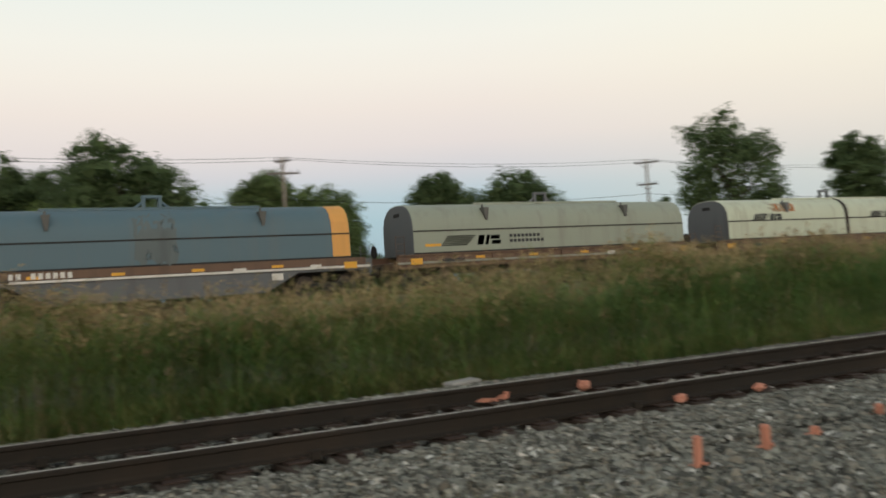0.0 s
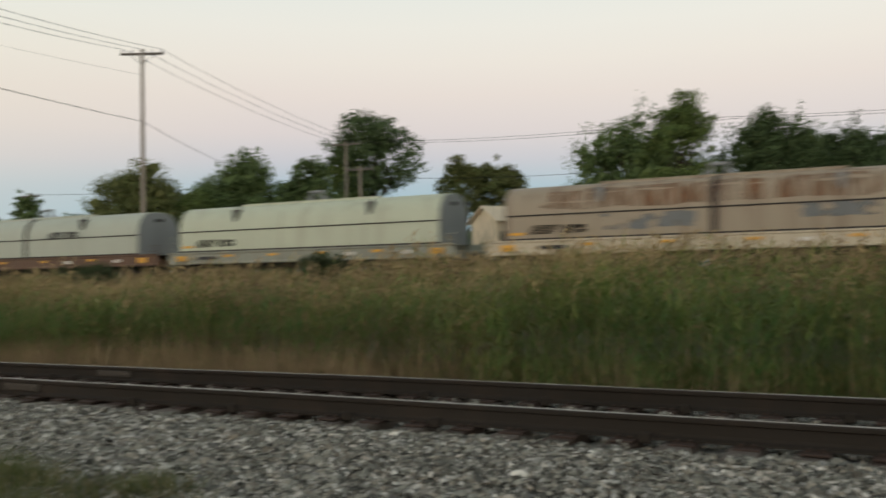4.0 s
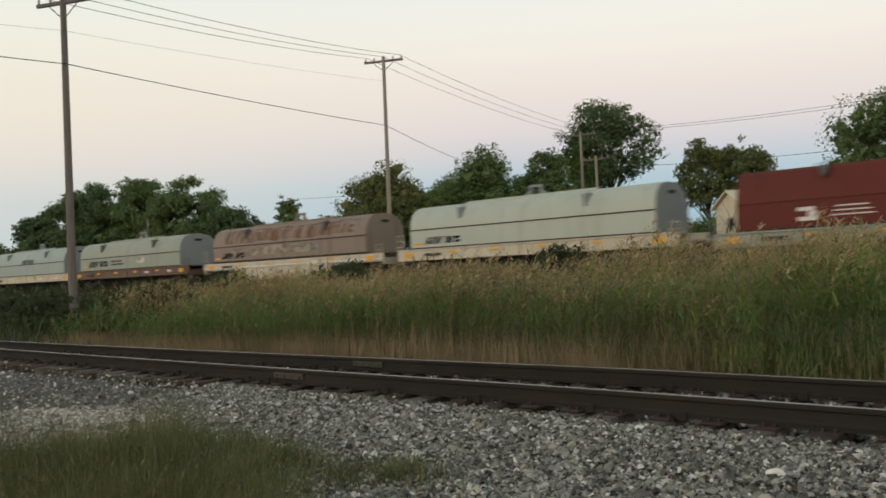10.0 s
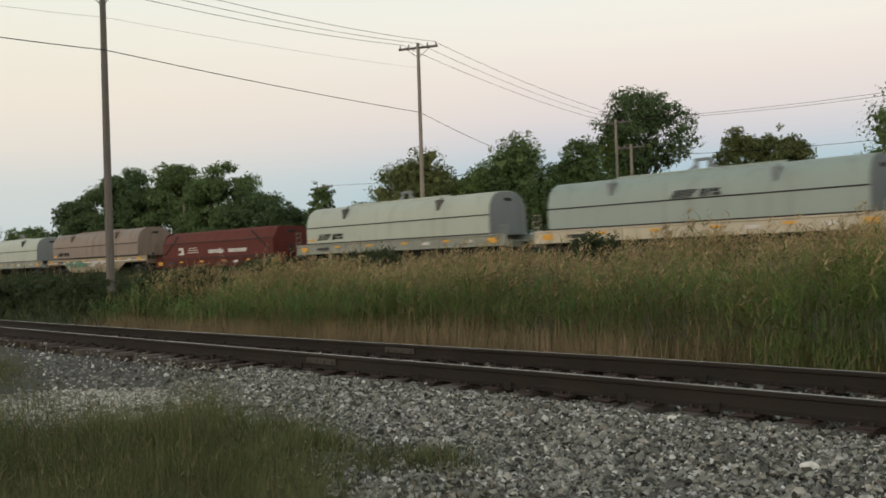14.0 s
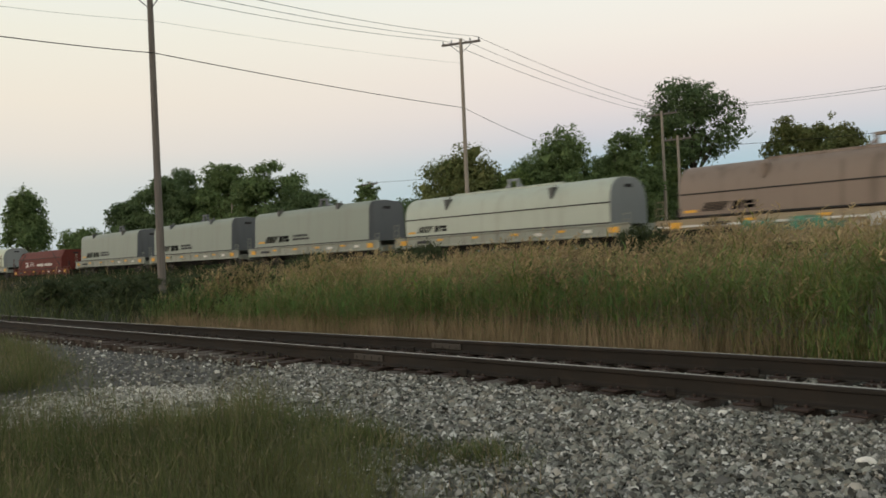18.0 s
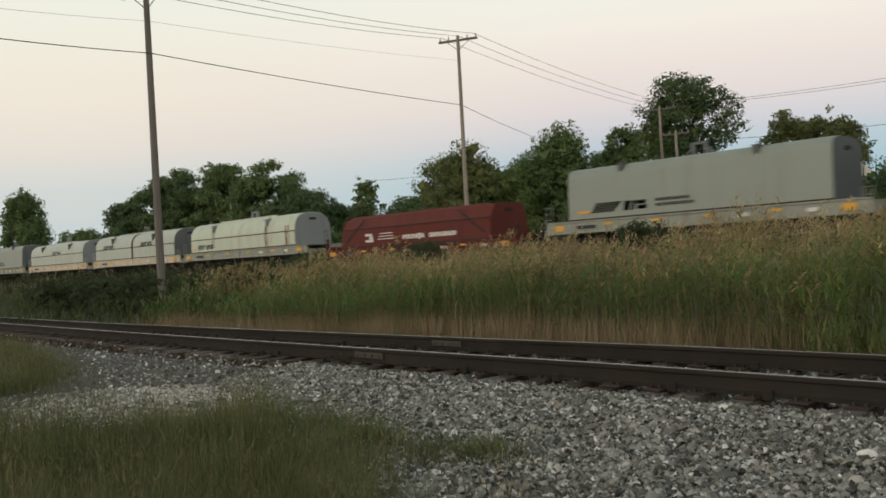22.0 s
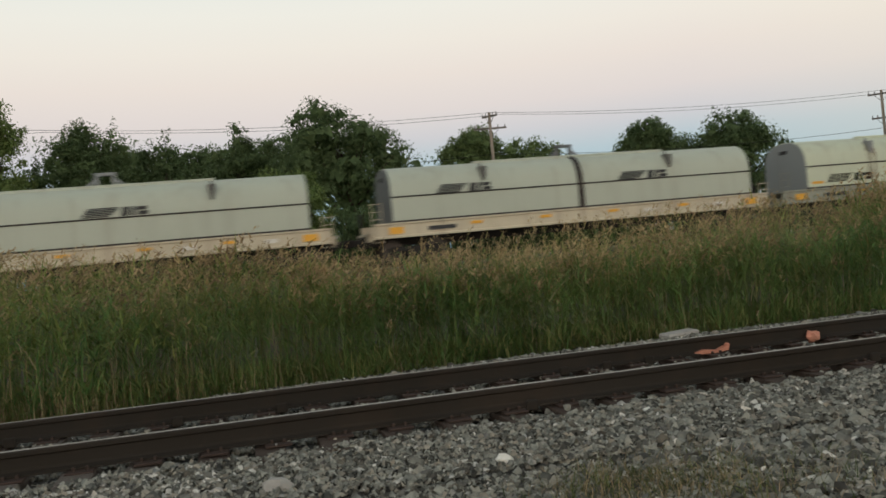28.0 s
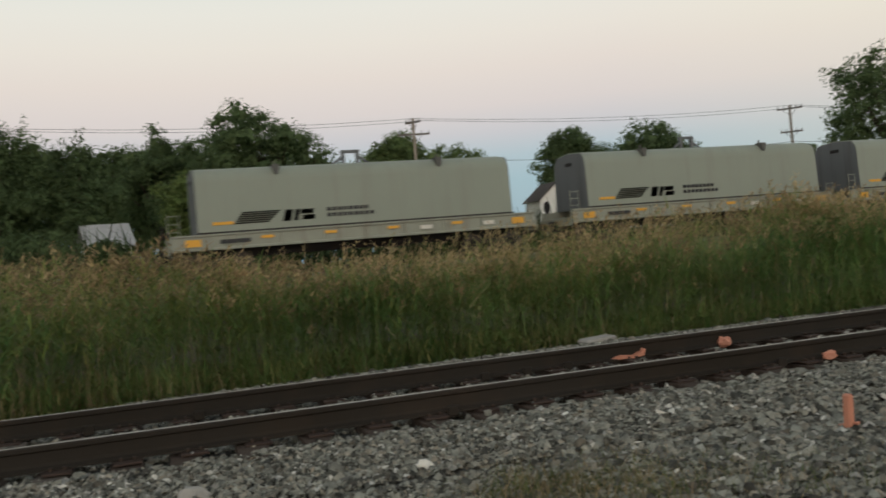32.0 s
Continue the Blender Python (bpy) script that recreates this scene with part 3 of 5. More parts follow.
def build_reeds():
    rs = np.random.RandomState(21)
    sets_xy = []
    for n, y0, y1, x0, x1 in ((8000, 10.1, 11.9, -24, 24), (8500, 11.9, 15.5, -26, 28), (6500, 15.5, 29.0, -30, 38)):
        sets_xy.append(np.stack([rs.uniform(x0, x1, n), rs.uniform(y0, y1, n)], 1))
    xy = np.concatenate(sets_xy)
    xy[:, 1] += np.where(xy[:, 1] < 13, np.clip(0.7 * bend(xy[:, 0]), -0.3, 0.7), 0)
    xy[:, 1] += np.where(xy[:, 1] < 14, 2.0 * np.clip((xy[:, 0] + 2.0) / 5, 0, 1) * np.clip((14 - xy[:, 1]) / 3.2, 0, 1), 0)
    x, y = xy.T
    n = len(x)
    base = np.interp(y, [g[0] for g in GROUND], [g[1] for g in GROUND]) - 0.04
    clump = np.array([noise.noise((a * 0.45, b * 0.45, 0.0)) + 0.7 * noise.noise((a * 1.3, b * 1.3, 7.0)) for a, b in xy])
    top = reed_top(x, y) + 0.44 * clump + rs.normal(0, 0.13, n) - 0.40 * (rs.uniform(size=n) < 0.3) * rs.uniform(size=n) + 0.16 * (rs.uniform(size=n) < 0.06)
    hgt = np.maximum(top - base, 0.5)
    lean, ang = np.abs(rs.normal(0.05, 0.13, n)), rs.uniform(0, 2 * np.pi, n)
    ang = np.where(rs.uniform(size=n) < 0.5, rs.normal(0.2, 0.6, n), ang)
    root = np.stack([x, y, base], 1)
    up = np.stack([np.cos(ang) * np.sin(lean), np.sin(ang) * np.sin(lean), np.cos(lean)], 1)
    back = (y > 12.0 + 1.8 * np.clip((x + 2) / 5, 0, 1) + 0.9 * rs.normal(size=n)) | (rs.uniform(size=n) < 0.12)
    weed = rs.uniform(size=n) < np.clip(0.12 + 0.55 * np.exp(-((x + 2.5) / 3.5) ** 2) + 0.5 * clump, 0, 0.8)
    fresh = (x > -5.0) & (rs.uniform(size=n) < np.where(x > 0, 0.85, 0.62))
    sets = [(strips(root[k], ang[k], lean[k], hgt[k], np.full(k.sum(), 0.006), np.full(k.sum(), 0.02), 2, rs), 2, slot) for k, slot in ((fresh, 0), (~fresh, 1))]
    for k in range(8):
        at = rs.uniform(0.05, 0.95, n) if k > 3 else rs.uniform(0.5, 0.98, n)
        p = root + up * (hgt * at)[:, None]
        la = rs.uniform(0, 2 * np.pi, n)
        args = la, rs.uniform(0.20, 1.2, n), rs.uniform(0.16, 0.46, n), rs.uniform(0.009, 0.021, n) * np.where(weed, 1.15, 1.0), rs.uniform(0.10, 0.95, n)
        bare = (x < -4.5) & (y < 11.9) & (at < 0.28 + 0.15 * clump)
        low = back & (at <= 0.4) & (y > 16.0)
        for pick, slot in ((~back & ~bare & ~(weed & (at > 0.7)), 0), (back & ~low & ~weed & (k < 7), 3), (weed & ~bare & ~low & (back | (at > 0.7)), 4)):
            sets.append((strips(p[pick], *(q[pick] for q in args), 2, rs), 2, slot))
    # young leaves that fill the foot of the stand
    low_down = (y < 13.2) & ((x > -5.0) | (rs.uniform(size=n) < 0.12))
    m = low_down.sum()
    for k in range(4):
        p = root[low_down] + rs.normal(0, 0.10, (m, 3)) * (1, 1, 0) + np.stack([np.zeros(m), np.zeros(m), rs.uniform(0.0, 0.35, m)], 1)
        sets.append((strips(p, rs.uniform(0, 6.28, m), rs.uniform(0.10, 0.9, m), rs.uniform(0.15, 0.38, m), rs.uniform(0.008, 0.017, m), rs.uniform(0.0, 0.6, m), 2, rs), 2, 0 if k % 2 else 3))
    # straw at the foot
    few = (rs.uniform(size=n) < np.clip((-4.5 - x) / 3, np.where(x > 0, 0.06, 0.14), 0.9) * np.clip(1.0 + 0.9 * clump, 0.25, 1.1)) & (y < 12.2)
    m = few.sum()
    for k in range(6):
        p = root[few] - (0, 0.35, 0) + rs.normal(0, 0.16, (m, 3)) * (1, 0.9, 0) + np.stack([0 * hgt[few], 0 * hgt[few], hgt[few] * rs.uniform(0.0, 0.15, m)], 1)
        sets.append((strips(p, rs.uniform(0, 6.28, m), rs.uniform(0.02, 0.35, m), rs.uniform(0.16, 0.55, m), rs.uniform(0.004, 0.008, m), rs.uniform(0.0, 0.2, m), 2, rs), 2, 1))
    # a few broken stems that hang across the front
    m = 260
    p = np.stack([rs.uniform(-18, 14, m), rs.uniform(10.0, 11.0, m), rs.uniform(0.0, 0.7, m)], 1)
    p[:, 1] += np.clip(0.7 * bend(p[:, 0]), -0.3, 0.7)
    sets.append((strips(p, rs.uniform(0, 6.28, m), rs.uniform(0.5, 1.3, m), rs.uniform(0.3, 0.7, m), rs.uniform(0.006, 0.010, m), rs.uniform(0.1, 0.8, m), 3, rs), 3, 1))
    # plumes: soft tufts that hang over to one side at the stem's end
    has = rs.uniform(size=n) < np.clip(0.10 + np.where(x < -3, 0.60, 0.40) * (y > 11.3) + 0.60 * clump - 0.20 * weed + 0.3 * np.exp(-((x + 8) / 5) ** 2), 0, 0.92)
    tip, axis = (root + up * hgt[:, None])[has], up[has]
    m = len(tip)
    tall, nod = rs.uniform(0.14, 0.28, m), np.where(rs.uniform(size=m) < 0.6, rs.normal(0.3, 0.7, m), rs.uniform(0, 6.28, m))
    hang = np.stack([np.cos(nod), np.sin(nod), np.full(m, -0.35)], 1)
    for k in range(11):
        f = k / 10
        at = f * tall - 0.10
        wide = 0.35 + 0.65 * math.sin(math.pi * (0.12 + 0.78 * f))
        p = tip + axis * at[:, None] + hang * (0.09 * f * f * rs.uniform(0.4, 1.6, m))[:, None] + rs.normal(0, 0.012, (m, 3))
        sets.append((strips(p, nod + rs.normal(0, 1.1, m), rs.uniform(0.2, 1.2, m), rs.uniform(0.07, 0.15, m) * wide, rs.uniform(0.018, 0.042, m), rs.uniform(0.1, 0.7, m), 1, rs, rs.uniform(0, 6.28, m)), 1, 2))
    v, fc, ms = joined(sets)
    tagged(new("reed_bed", quick_mesh("reed_bed", v, fc, [M_REED, M_REED_DRY, M_PLUME, M_REED_OLIVE, M_WEED], ms)), "tall green reeds with feathery brown plumes in the ditch", "reeds", kind="stuff")


build_reeds()


def grass_patch(name, label, count, seed, spread, height, mats=(M_GRASS, M_REED_DRY), dry=0.25, heads=0.0, wide=1.0):
    rs = np.random.RandomState(seed)
    xy = spread(rs, count)
    z = np.interp(xy[:, 1], [g[0] for g in GROUND], [g[1] for g in GROUND]) - 0.02
    n = len(xy)
    tuft = np.array([noise.noise((a * 1.7, b * 1.7, 5.0 + seed)) for a, b in xy])
    ln = height * rs.uniform(0.45, 1.1, n) * (1 + 0.75 * tuft)
    root = np.stack([xy[:, 0], xy[:, 1], z], 1)
    d = rs.uniform(size=n) < dry
    args = (rs.uniform(0, 6.28, n), rs.uniform(0.05, 0.85, n), ln, wide * rs.uniform(0.003, 0.007, n), rs.uniform(0.0, 0.7, n))
    sets = [(strips(root[k], args[0][k], args[1][k], args[2][k], args[3][k], args[4][k], 2, rs), 2, slot) for k, slot in ((~d, 0), (d, 1))]
    # seed heads above the blades
    h = rs.uniform(size=n) < heads
    if h.any():
        q = root[h] + np.stack([0 * ln[h], 0 * ln[h], ln[h] * rs.uniform(0.75, 1.15, h.sum())], 1)
        sets.append((strips(q, args[0][h], args[1][h], rs.uniform(0.03, 0.08, h.sum()), rs.uniform(0.004, 0.008, h.sum()), args[4][h], 1, rs), 1, 1))
        sets.append((strips(root[h], args[0][h], 0.05 + 0 * args[1][h], ln[h] * 0.95, np.full(h.sum(), 0.0025), 0 * args[4][h], 1, rs), 1, 1))
    v, fc, ms = joined(sets)
    return tagged(new(name, quick_mesh(name, v, fc, list(mats), ms)), label, "grass", kind="stuff")


def verge(rs, n):
    x, y = rs.uniform(-12.5, -3.0, n), rs.uniform(0.4, 5.2, n)
    edge = np.array([4.15 + 0.9 * noise.noise((a * 0.9, 1.0, 0.0)) - 0.62 * max(a + 5.2, 0) + 0.35 * (abs(a + 6.6) < 1.2) for a in x])
    far = np.hypot(x, y)
    hole = (x < -7.7) & (x > -11.9) & (y > 2.55 + 0.35 * np.sin(3.1 * x))
    keep = (y < edge - 0.9 * rs.uniform(size=n) ** 2) & (far > 3.2) & (~hole | (rs.uniform(size=n) < 0.05))
    return np.stack([x[keep], y[keep]], 1)


def far_verge(rs, n):
    c = np.array([(-12.9, 4.15), (-14, 4.7), (-15.5, 5.0), (-17.5, 5.4), (-20, 5.7), (-23, 5.9)])
    return c[rs.randint(0, len(c), n)] + rs.normal(0, 1, (n, 2)) * (0.6, 0.24)


def low_weeds(rs, n):
    c = np.array([(-4.9, 4.35), (-4.4, 4.4), (-5.5, 4.25), (-4.7, 4.1), (-6.2, 4.5)])
    return c[rs.randint(0, len(c), n)] + rs.normal(0, 1, (n, 2)) * (0.28, 0.14)


def sparse_weeds(rs, n):
    c = np.array([(3.6, 3.9), (4.4, 3.2), (4.7, 2.6), (2.2, 4.7), (2.5, 4.3), (2.65, 4.5), (2.3, 4.5), (2.0, 4.4), (2.8, 4.2), (5.3, 3.0), (2.8, 4.4), (-3.4, 3.7), (4.5, 2.7), (4.9, 2.9), (4.2, 2.9), (5.0, 2.5), (4.0, 3.1)])
    return c[rs.randint(0, len(c), n)] + rs.normal(0, 1, (n, 2)) * (0.35, 0.2)


grass_patch("verge_grass", "long unmown grass turning straw on the gravel verge", 88000, 31, verge, 0.47, mats=(M_GRASS, M_HAY), dry=0.09, heads=0.16)
grass_patch("verge_grass", "tufts of rough grass beyond the dusty gravel", 7000, 32, far_verge, 0.34, mats=(M_GRASS, M_HAY), dry=0.3, heads=0.06)
grass_patch("weeds", "low green weeds at the edge of the verge", 4200, 35, low_weeds, 0.16, dry=0.15)
grass_patch("weeds", "sparse low weeds growing through the gravel", 9000, 33, sparse_weeds, 0.14, dry=0.4)


def cabinet_weeds(rs, n):
    c = np.array([(5.45, 3.15), (5.6, 2.8), (5.75, 2.6), (5.9, 2.75), (5.3, 2.9), (5.0, 3.0), (5.15, 2.75), (4.8, 2.95)])
    return c[rs.randint(0, len(c), n)] + rs.normal(0, 1, (n, 2)) * 0.13


grass_patch("weeds", "dark green weeds around the foot of the cabinet", 5000, 38, cabinet_weeds, 0.17, dry=0.08)


def bank_scrub(rs, n):
    x, y = rs.uniform(-110, -19, n), rs.uniform(9.6, 29, n)
    keep = rs.uniform(size=n) < np.clip((-17 - x) / 8, 0, 1)
    return np.stack([x[keep], y[keep]], 1)


def bank_top(rs, n):
    x = -18 - 150 * rs.uniform(size=n) ** 1.6
    return np.stack([x, rs.uniform(28.5, 32.6, n)], 1)


def beyond_line(rs, n):
    return np.stack([rs.uniform(-190, 80, n), rs.uniform(43, 46.5, n)], 1)


grass_patch("bank_grass", "tall dark grass behind the main line", 21000, 37, beyond_line, 3.7, (M_SCRUB, M_TREE), 0.4, wide=28)
grass_patch("bank_grass", "dark scrub on the bank below the main line", 12000, 36, bank_top, 1.45, (M_SCRUB, M_PLUME), 0.15, wide=9)
grass_patch("bank_grass", "dark green scrub grass in the ditch", 22000, 34, bank_scrub, 1.15, (M_SCRUB, M_GRASS), 0.35, wide=4)


# ---- trees ----
def build_tree(name, label, x, y, height, radius, mat, seed, crown_base=0.22, leaves=1.0, leaf=1.0, lobes=11, shape="round", airy=0.0, skew=0.0):
    """A trunk with limbs that carry boughs; each bough ends in sprays of leaves. shape: round, tall, layered or spiry."""
    rs = np.random.RandomState(seed)
    z0 = ground_z(y) - 0.05
    tree = thing(name, label, "tree" if name != "bush" else "bush", "trees behind the railway", at=pose(x, y, z0))
    top = height - z0
    cb = top * crown_base
    mid, half = (cb + top) / 2, (top - cb) / 2
    # boughs: where they end, and their spread
    n_b = int((30 + 3.0 * lobes) * (1 - 0.35 * airy) * np.clip(half / radius, 0.7, 1.8))
    d = rs.normal(size=(n_b, 3))
    d /= np.linalg.norm(d, axis=1, keepdims=True)
    d[:, 2] = np.where(d[:, 2] < -0.55, -d[:, 2], d[:, 2])
    uneven = 1 + 0.13 * np.sin(2.3 * d[:, 0] + 3.1 * d[:, 2] + seed) + 0.10 * np.sin(5.1 * d[:, 0] - 4.0 * d[:, 2] + 2.0 * seed)
    out = rs.uniform(0.30, 0.74, n_b) ** 0.75 * uneven
    e = d * out[:, None]
    wide = {"round": 1.0 - 0.16 * e[:, 2], "tall": 0.92 + 0.10 * e[:, 2], "layered": 0.95 + 0.12 * e[:, 2], "spiry": np.clip(1.0 - 0.30 * e[:, 2], 0.3, 1.2)}[shape]
    b = np.stack([(e[:, 0] * wide + skew * e[:, 2]) * radius, e[:, 1] * wide * radius, mid + e[:, 2] * half], 1)
    size = radius * rs.uniform(0.20, 0.36, n_b) * (1 - 0.25 * airy) * np.where(out > 0.78, 0.75, 1.0)
    flat = {"round": 0.72, "tall": 0.78, "layered": 0.55, "spiry": 1.0}[shape] * rs.uniform(0.8, 1.25, n_b)
    if shape == "spiry":
        tip = (d[:, 2] > 0.2) & (rs.uniform(size=n_b) < 0.55)
        flat, size = np.where(tip, 2.1, flat), np.where(tip, size * 0.62, size)
    # limbs
    bm = bmesh.new()
    add_tube(bm, (0, 0, 0), (0.1, 0, mid), radius * 0.055 + 0.05, radius * 0.03 + 0.03, 8)
    for k in range(0, n_b, 3):
        start = Vector((0.05, 0, min(mid, max(0.25 * top, b[k, 2] * 0.62))))
        add_tube(bm, start, Vector(b[k]) * 0.97, radius * 0.018 + 0.02, 0.015, 5, False)
    part("trunk", bm, M_BARK, tree, "grey-brown trunk and limbs")
    # sprays on the boughs
    m = 9
    q = rs.normal(size=(n_b * m, 3)) + (0, 0, 0.30)
    q /= np.linalg.norm(q, axis=1, keepdims=True)
    bs, fl = np.repeat(size, m), np.repeat(flat, m)
    c = np.repeat(b, m, 0) + q * (bs * rs.uniform(0.50, 0.95, n_b * m))[:, None] * np.stack([np.ones_like(fl), np.ones_like(fl), fl], 1)
    cs = bs * rs.uniform(0.22, 0.42, n_b * m)
    ls = 0.0024 * math.hypot(x, y) * leaf
    n = int(np.clip(4.6 * leaves * 1.6 * radius * (top - cb) / (0.42 * ls**2), 3000, 17000 if name == "tree" else 5500) * (1 - 0.3 * airy))
    pick = rs.choice(len(c), n, p=cs**2 / (cs**2).sum())
    d = rs.normal(size=(n, 3))
    d /= np.linalg.norm(d, axis=1, keepdims=True)
    r = rs.uniform(0.25, 1.08, n) ** 0.55 + np.where(rs.uniform(size=n) < 0.05, rs.uniform(0, 0.45, n), 0)
    p = c[pick] + d * (cs[pick] * r)[:, None] * np.stack([np.ones(n), np.ones(n), 0.4 + 0.6 * np.clip(fl[pick], 0, 1.3)], 1)
    # leaves that clothe the boughs themselves
    on = rs.uniform(size=n) < 0.42
    bk = pick // m
    cover = b[bk] + d * (size[bk] * rs.uniform(0.62, 0.98, n))[:, None] * np.stack([np.ones(n), np.ones(n), flat[bk]], 1)
    p = np.where(on[:, None], cover, p)
    p[:, 2] = np.maximum(p[:, 2], 0.1 + rs.uniform(0, 0.5, n) * min(1.0, top * 0.1))
    away = p - (0, 0, mid)
    away /= np.linalg.norm(away, axis=1, keepdims=True) + 1e-6
    nm = 0.55 * d + 0.35 * away + 0.45 * rs.normal(size=(n, 3)) + (0, 0, 0.35)
    nm /= np.linalg.norm(nm, axis=1, keepdims=True)
    u = np.cross(nm, rs.normal(size=(n, 3)))
    u /= np.linalg.norm(u, axis=1, keepdims=True) + 1e-6
    w = np.cross(nm, u)
    s = (ls * rs.uniform(0.55, 1.4, n))[:, None]
    # the crown fills the outline that the tree has
    lo, hi, tall = np.percentile(p[:, 0], 0.8), np.percentile(p[:, 0], 99.2), top / np.percentile(p[:, 2], 99.95)
    kx, mx = 2 * radius / (hi - lo), (lo + hi) / 2
    p[:, 0], p[:, 2] = (p[:, 0] - mx) * kx, p[:, 2] * tall
    v = np.stack([p + u * s * 0.85, p - u * s * 0.45 + w * s * 0.40, p - u * s * 0.45 - w * s * 0.40], 1).reshape(-1, 3)
    # the dense inner foliage: broad leaf masses deep in the boughs
    deep = 24 if airy < 0.25 else 12
    host = np.concatenate([np.repeat(np.arange(n_b), deep)])
    iq = rs.normal(size=(len(host), 3))
    iq /= np.linalg.norm(iq, axis=1, keepdims=True)
    ip = b[host] + iq * (size[host] * rs.uniform(0.1, 0.62, len(host)))[:, None] * np.stack([np.ones(len(host)), np.ones(len(host)), flat[host]], 1)
    inward = rs.uniform(size=len(host)) < 0.3 * (1 - airy)
    ip = np.where(inward[:, None], (0, 0, mid - 0.1 * half) + iq * np.array([radius, radius, half]) * rs.uniform(0.1, 0.6, (len(host), 1)), ip)
    ip = (ip - (mx, 0, 0)) * (kx, 1, tall)
    ip[:, 2] = np.maximum(ip[:, 2], 0.3)
    iu = np.cross(iq, rs.normal(size=(len(host), 3)))
    iu /= np.linalg.norm(iu, axis=1, keepdims=True) + 1e-6
    iw = np.cross(iq, iu) + 0.3 * rs.normal(size=(len(host), 3))
    big = (size[host] * rs.uniform(0.20, 0.36, len(host)))[:, None]
    iv = np.stack([ip + iu * big, ip - iu * big * 0.6 + iw * big * 0.7, ip - iu * big * 0.6 - iw * big * 0.7], 1).reshape(-1, 3)
    fc = np.arange(len(v) + len(iv)).reshape(-1, 3)
    v = np.concatenate([v, iv])
    crown = new("crown", quick_mesh("crown", v, fc, mat))
    crown.parent = tree
    return tree


# bearing of the left and right edge and rise of the top, per metre of depth; depth
def stand(name, label, left, right, rise, depth, mat, seed, **more):
    a, b = math.atan(left), math.atan(right)
    u = math.tan((a + b) / 2)
    return build_tree(name, label, u * depth, depth, 1.29 + rise * depth, depth * math.hypot(1, u) * math.tan((b - a) / 2), mat, seed, **more)


stand("tree", "tall dark green tree with a full crown", -3.36, -2.80, 0.305, 46, M_TREE2, 1, shape="spiry", crown_base=0.02, lobes=16)
stand("tree", "dark spreading tree at the end of the row", -2.47, -2.05, 0.21, 55, M_TREE, 2, shape="layered", airy=0.2, crown_base=0.06)
stand("tree", "broad dark green tree in a row", -2.26, -1.77, 0.245, 56, M_TREE, 3, shape="layered", airy=0.1, crown_base=0.06)
stand("tree", "grey-green tree with a thin crown", -2.0, -1.60, 0.236, 58, M_TREE2, 4, airy=0.3, shape="layered", crown_base=0.08)
stand("tree", "broad green tree in a row", -1.79, -1.43, 0.222, 57, M_TREE2, 5, shape="layered", airy=0.1, crown_base=0.06)
stand("tree", "lower dark tree at the edge of the row", -1.60, -1.32, 0.165, 57, M_TREE, 6, crown_base=0.05)
stand("tree", "small thin tree with open branches", -1.305, -1.205, 0.155, 60, M_TREE2, 7, crown_base=0.3, lobes=7, airy=0.8)
stand("tree", "rounded tree with leaves turning yellow", -1.14, -0.895, 0.184, 50, M_TREE4, 8, crown_base=0.08)
stand("tree", "dark green tree with a pointed top", -0.925, -0.74, 0.188, 56, M_TREE2, 9, shape="spiry", crown_base=0.05)
stand("tree", "low leafy green tree", -0.98, -0.84, 0.135, 52, M_TREE3, 10, crown_base=0.03)
stand("tree", "slender green tree beside a pole", -0.765, -0.645, 0.165, 60, M_TREE2, 11, crown_base=0.05)
stand("tree", "tall dark oak with a knobbly open crown", -0.676, -0.527, 0.2205, 72, M_TREE, 12, shape="tall", crown_base=0.28, airy=0.3)
stand("tree", "rounded tree with thin yellowing crown", -0.508, -0.425, 0.150, 75, M_TREE4, 13, crown_base=0.25, airy=0.4)
stand("tree", "small round tree with an open yellowing crown", -0.455, -0.380, 0.147, 76, M_TREE4, 113, crown_base=0.25, airy=0.4)
stand("tree", "light olive tree beneath the oak", -0.67, -0.60, 0.165, 70, M_TREE3, 114, crown_base=0.05)
stand("tree", "bushy green tree beneath the oak", -0.745, -0.585, 0.125, 69, M_TREE2, 14, crown_base=0.02)
stand("tree", "dense conifer-like tree with tapering branches", -0.345, -0.165, 0.200, 50, M_TREE2, 15, crown_base=0.02, lobes=16, shape="spiry")
stand("tree", "airy tree leaning out beside the conifer", -0.250, -0.156, 0.201, 49, M_TREE3, 115, crown_base=0.15, airy=0.6)
stand("tree", "dark full tree reaching to the ground", -0.175, -0.055, 0.1755, 52, M_TREE, 16, crown_base=0.02, shape="spiry")
stand("tree", "dark full tree reaching to the ground", -0.085, 0.015, 0.160, 54, M_TREE, 17, crown_base=0.02, shape="spiry")
stand("tree", "mid-green tree behind the others", 0.000, 0.100, 0.1640, 62, M_TREE, 18, crown_base=0.10)
stand("tree", "large round dark green maple tree", 0.090, 0.258, 0.1915, 60, M_TREE, 19, crown_base=0.10, lobes=16)
stand("tree", "light green young tree in front of the maple", 0.052, 0.148, 0.1115, 45, M_TREE3, 20, crown_base=0.03)
stand("tree", "open-crowned green tree beside a utility pole", 0.281, 0.372, 0.1485, 68, M_TREE2, 21, crown_base=0.15)
stand("tree", "leafy green tree in front of a pole", 0.335, 0.448, 0.131, 66, M_TREE2, 22, crown_base=0.03)
stand("tree", "dark round-headed tree behind the line", 0.503, 0.610, 0.1465, 74, M_TREE, 23, crown_base=0.05)
stand("tree", "wide dark green tree with a ragged top", 0.590, 0.772, 0.1545, 75, M_TREE, 24, crown_base=0.03, lobes=15)
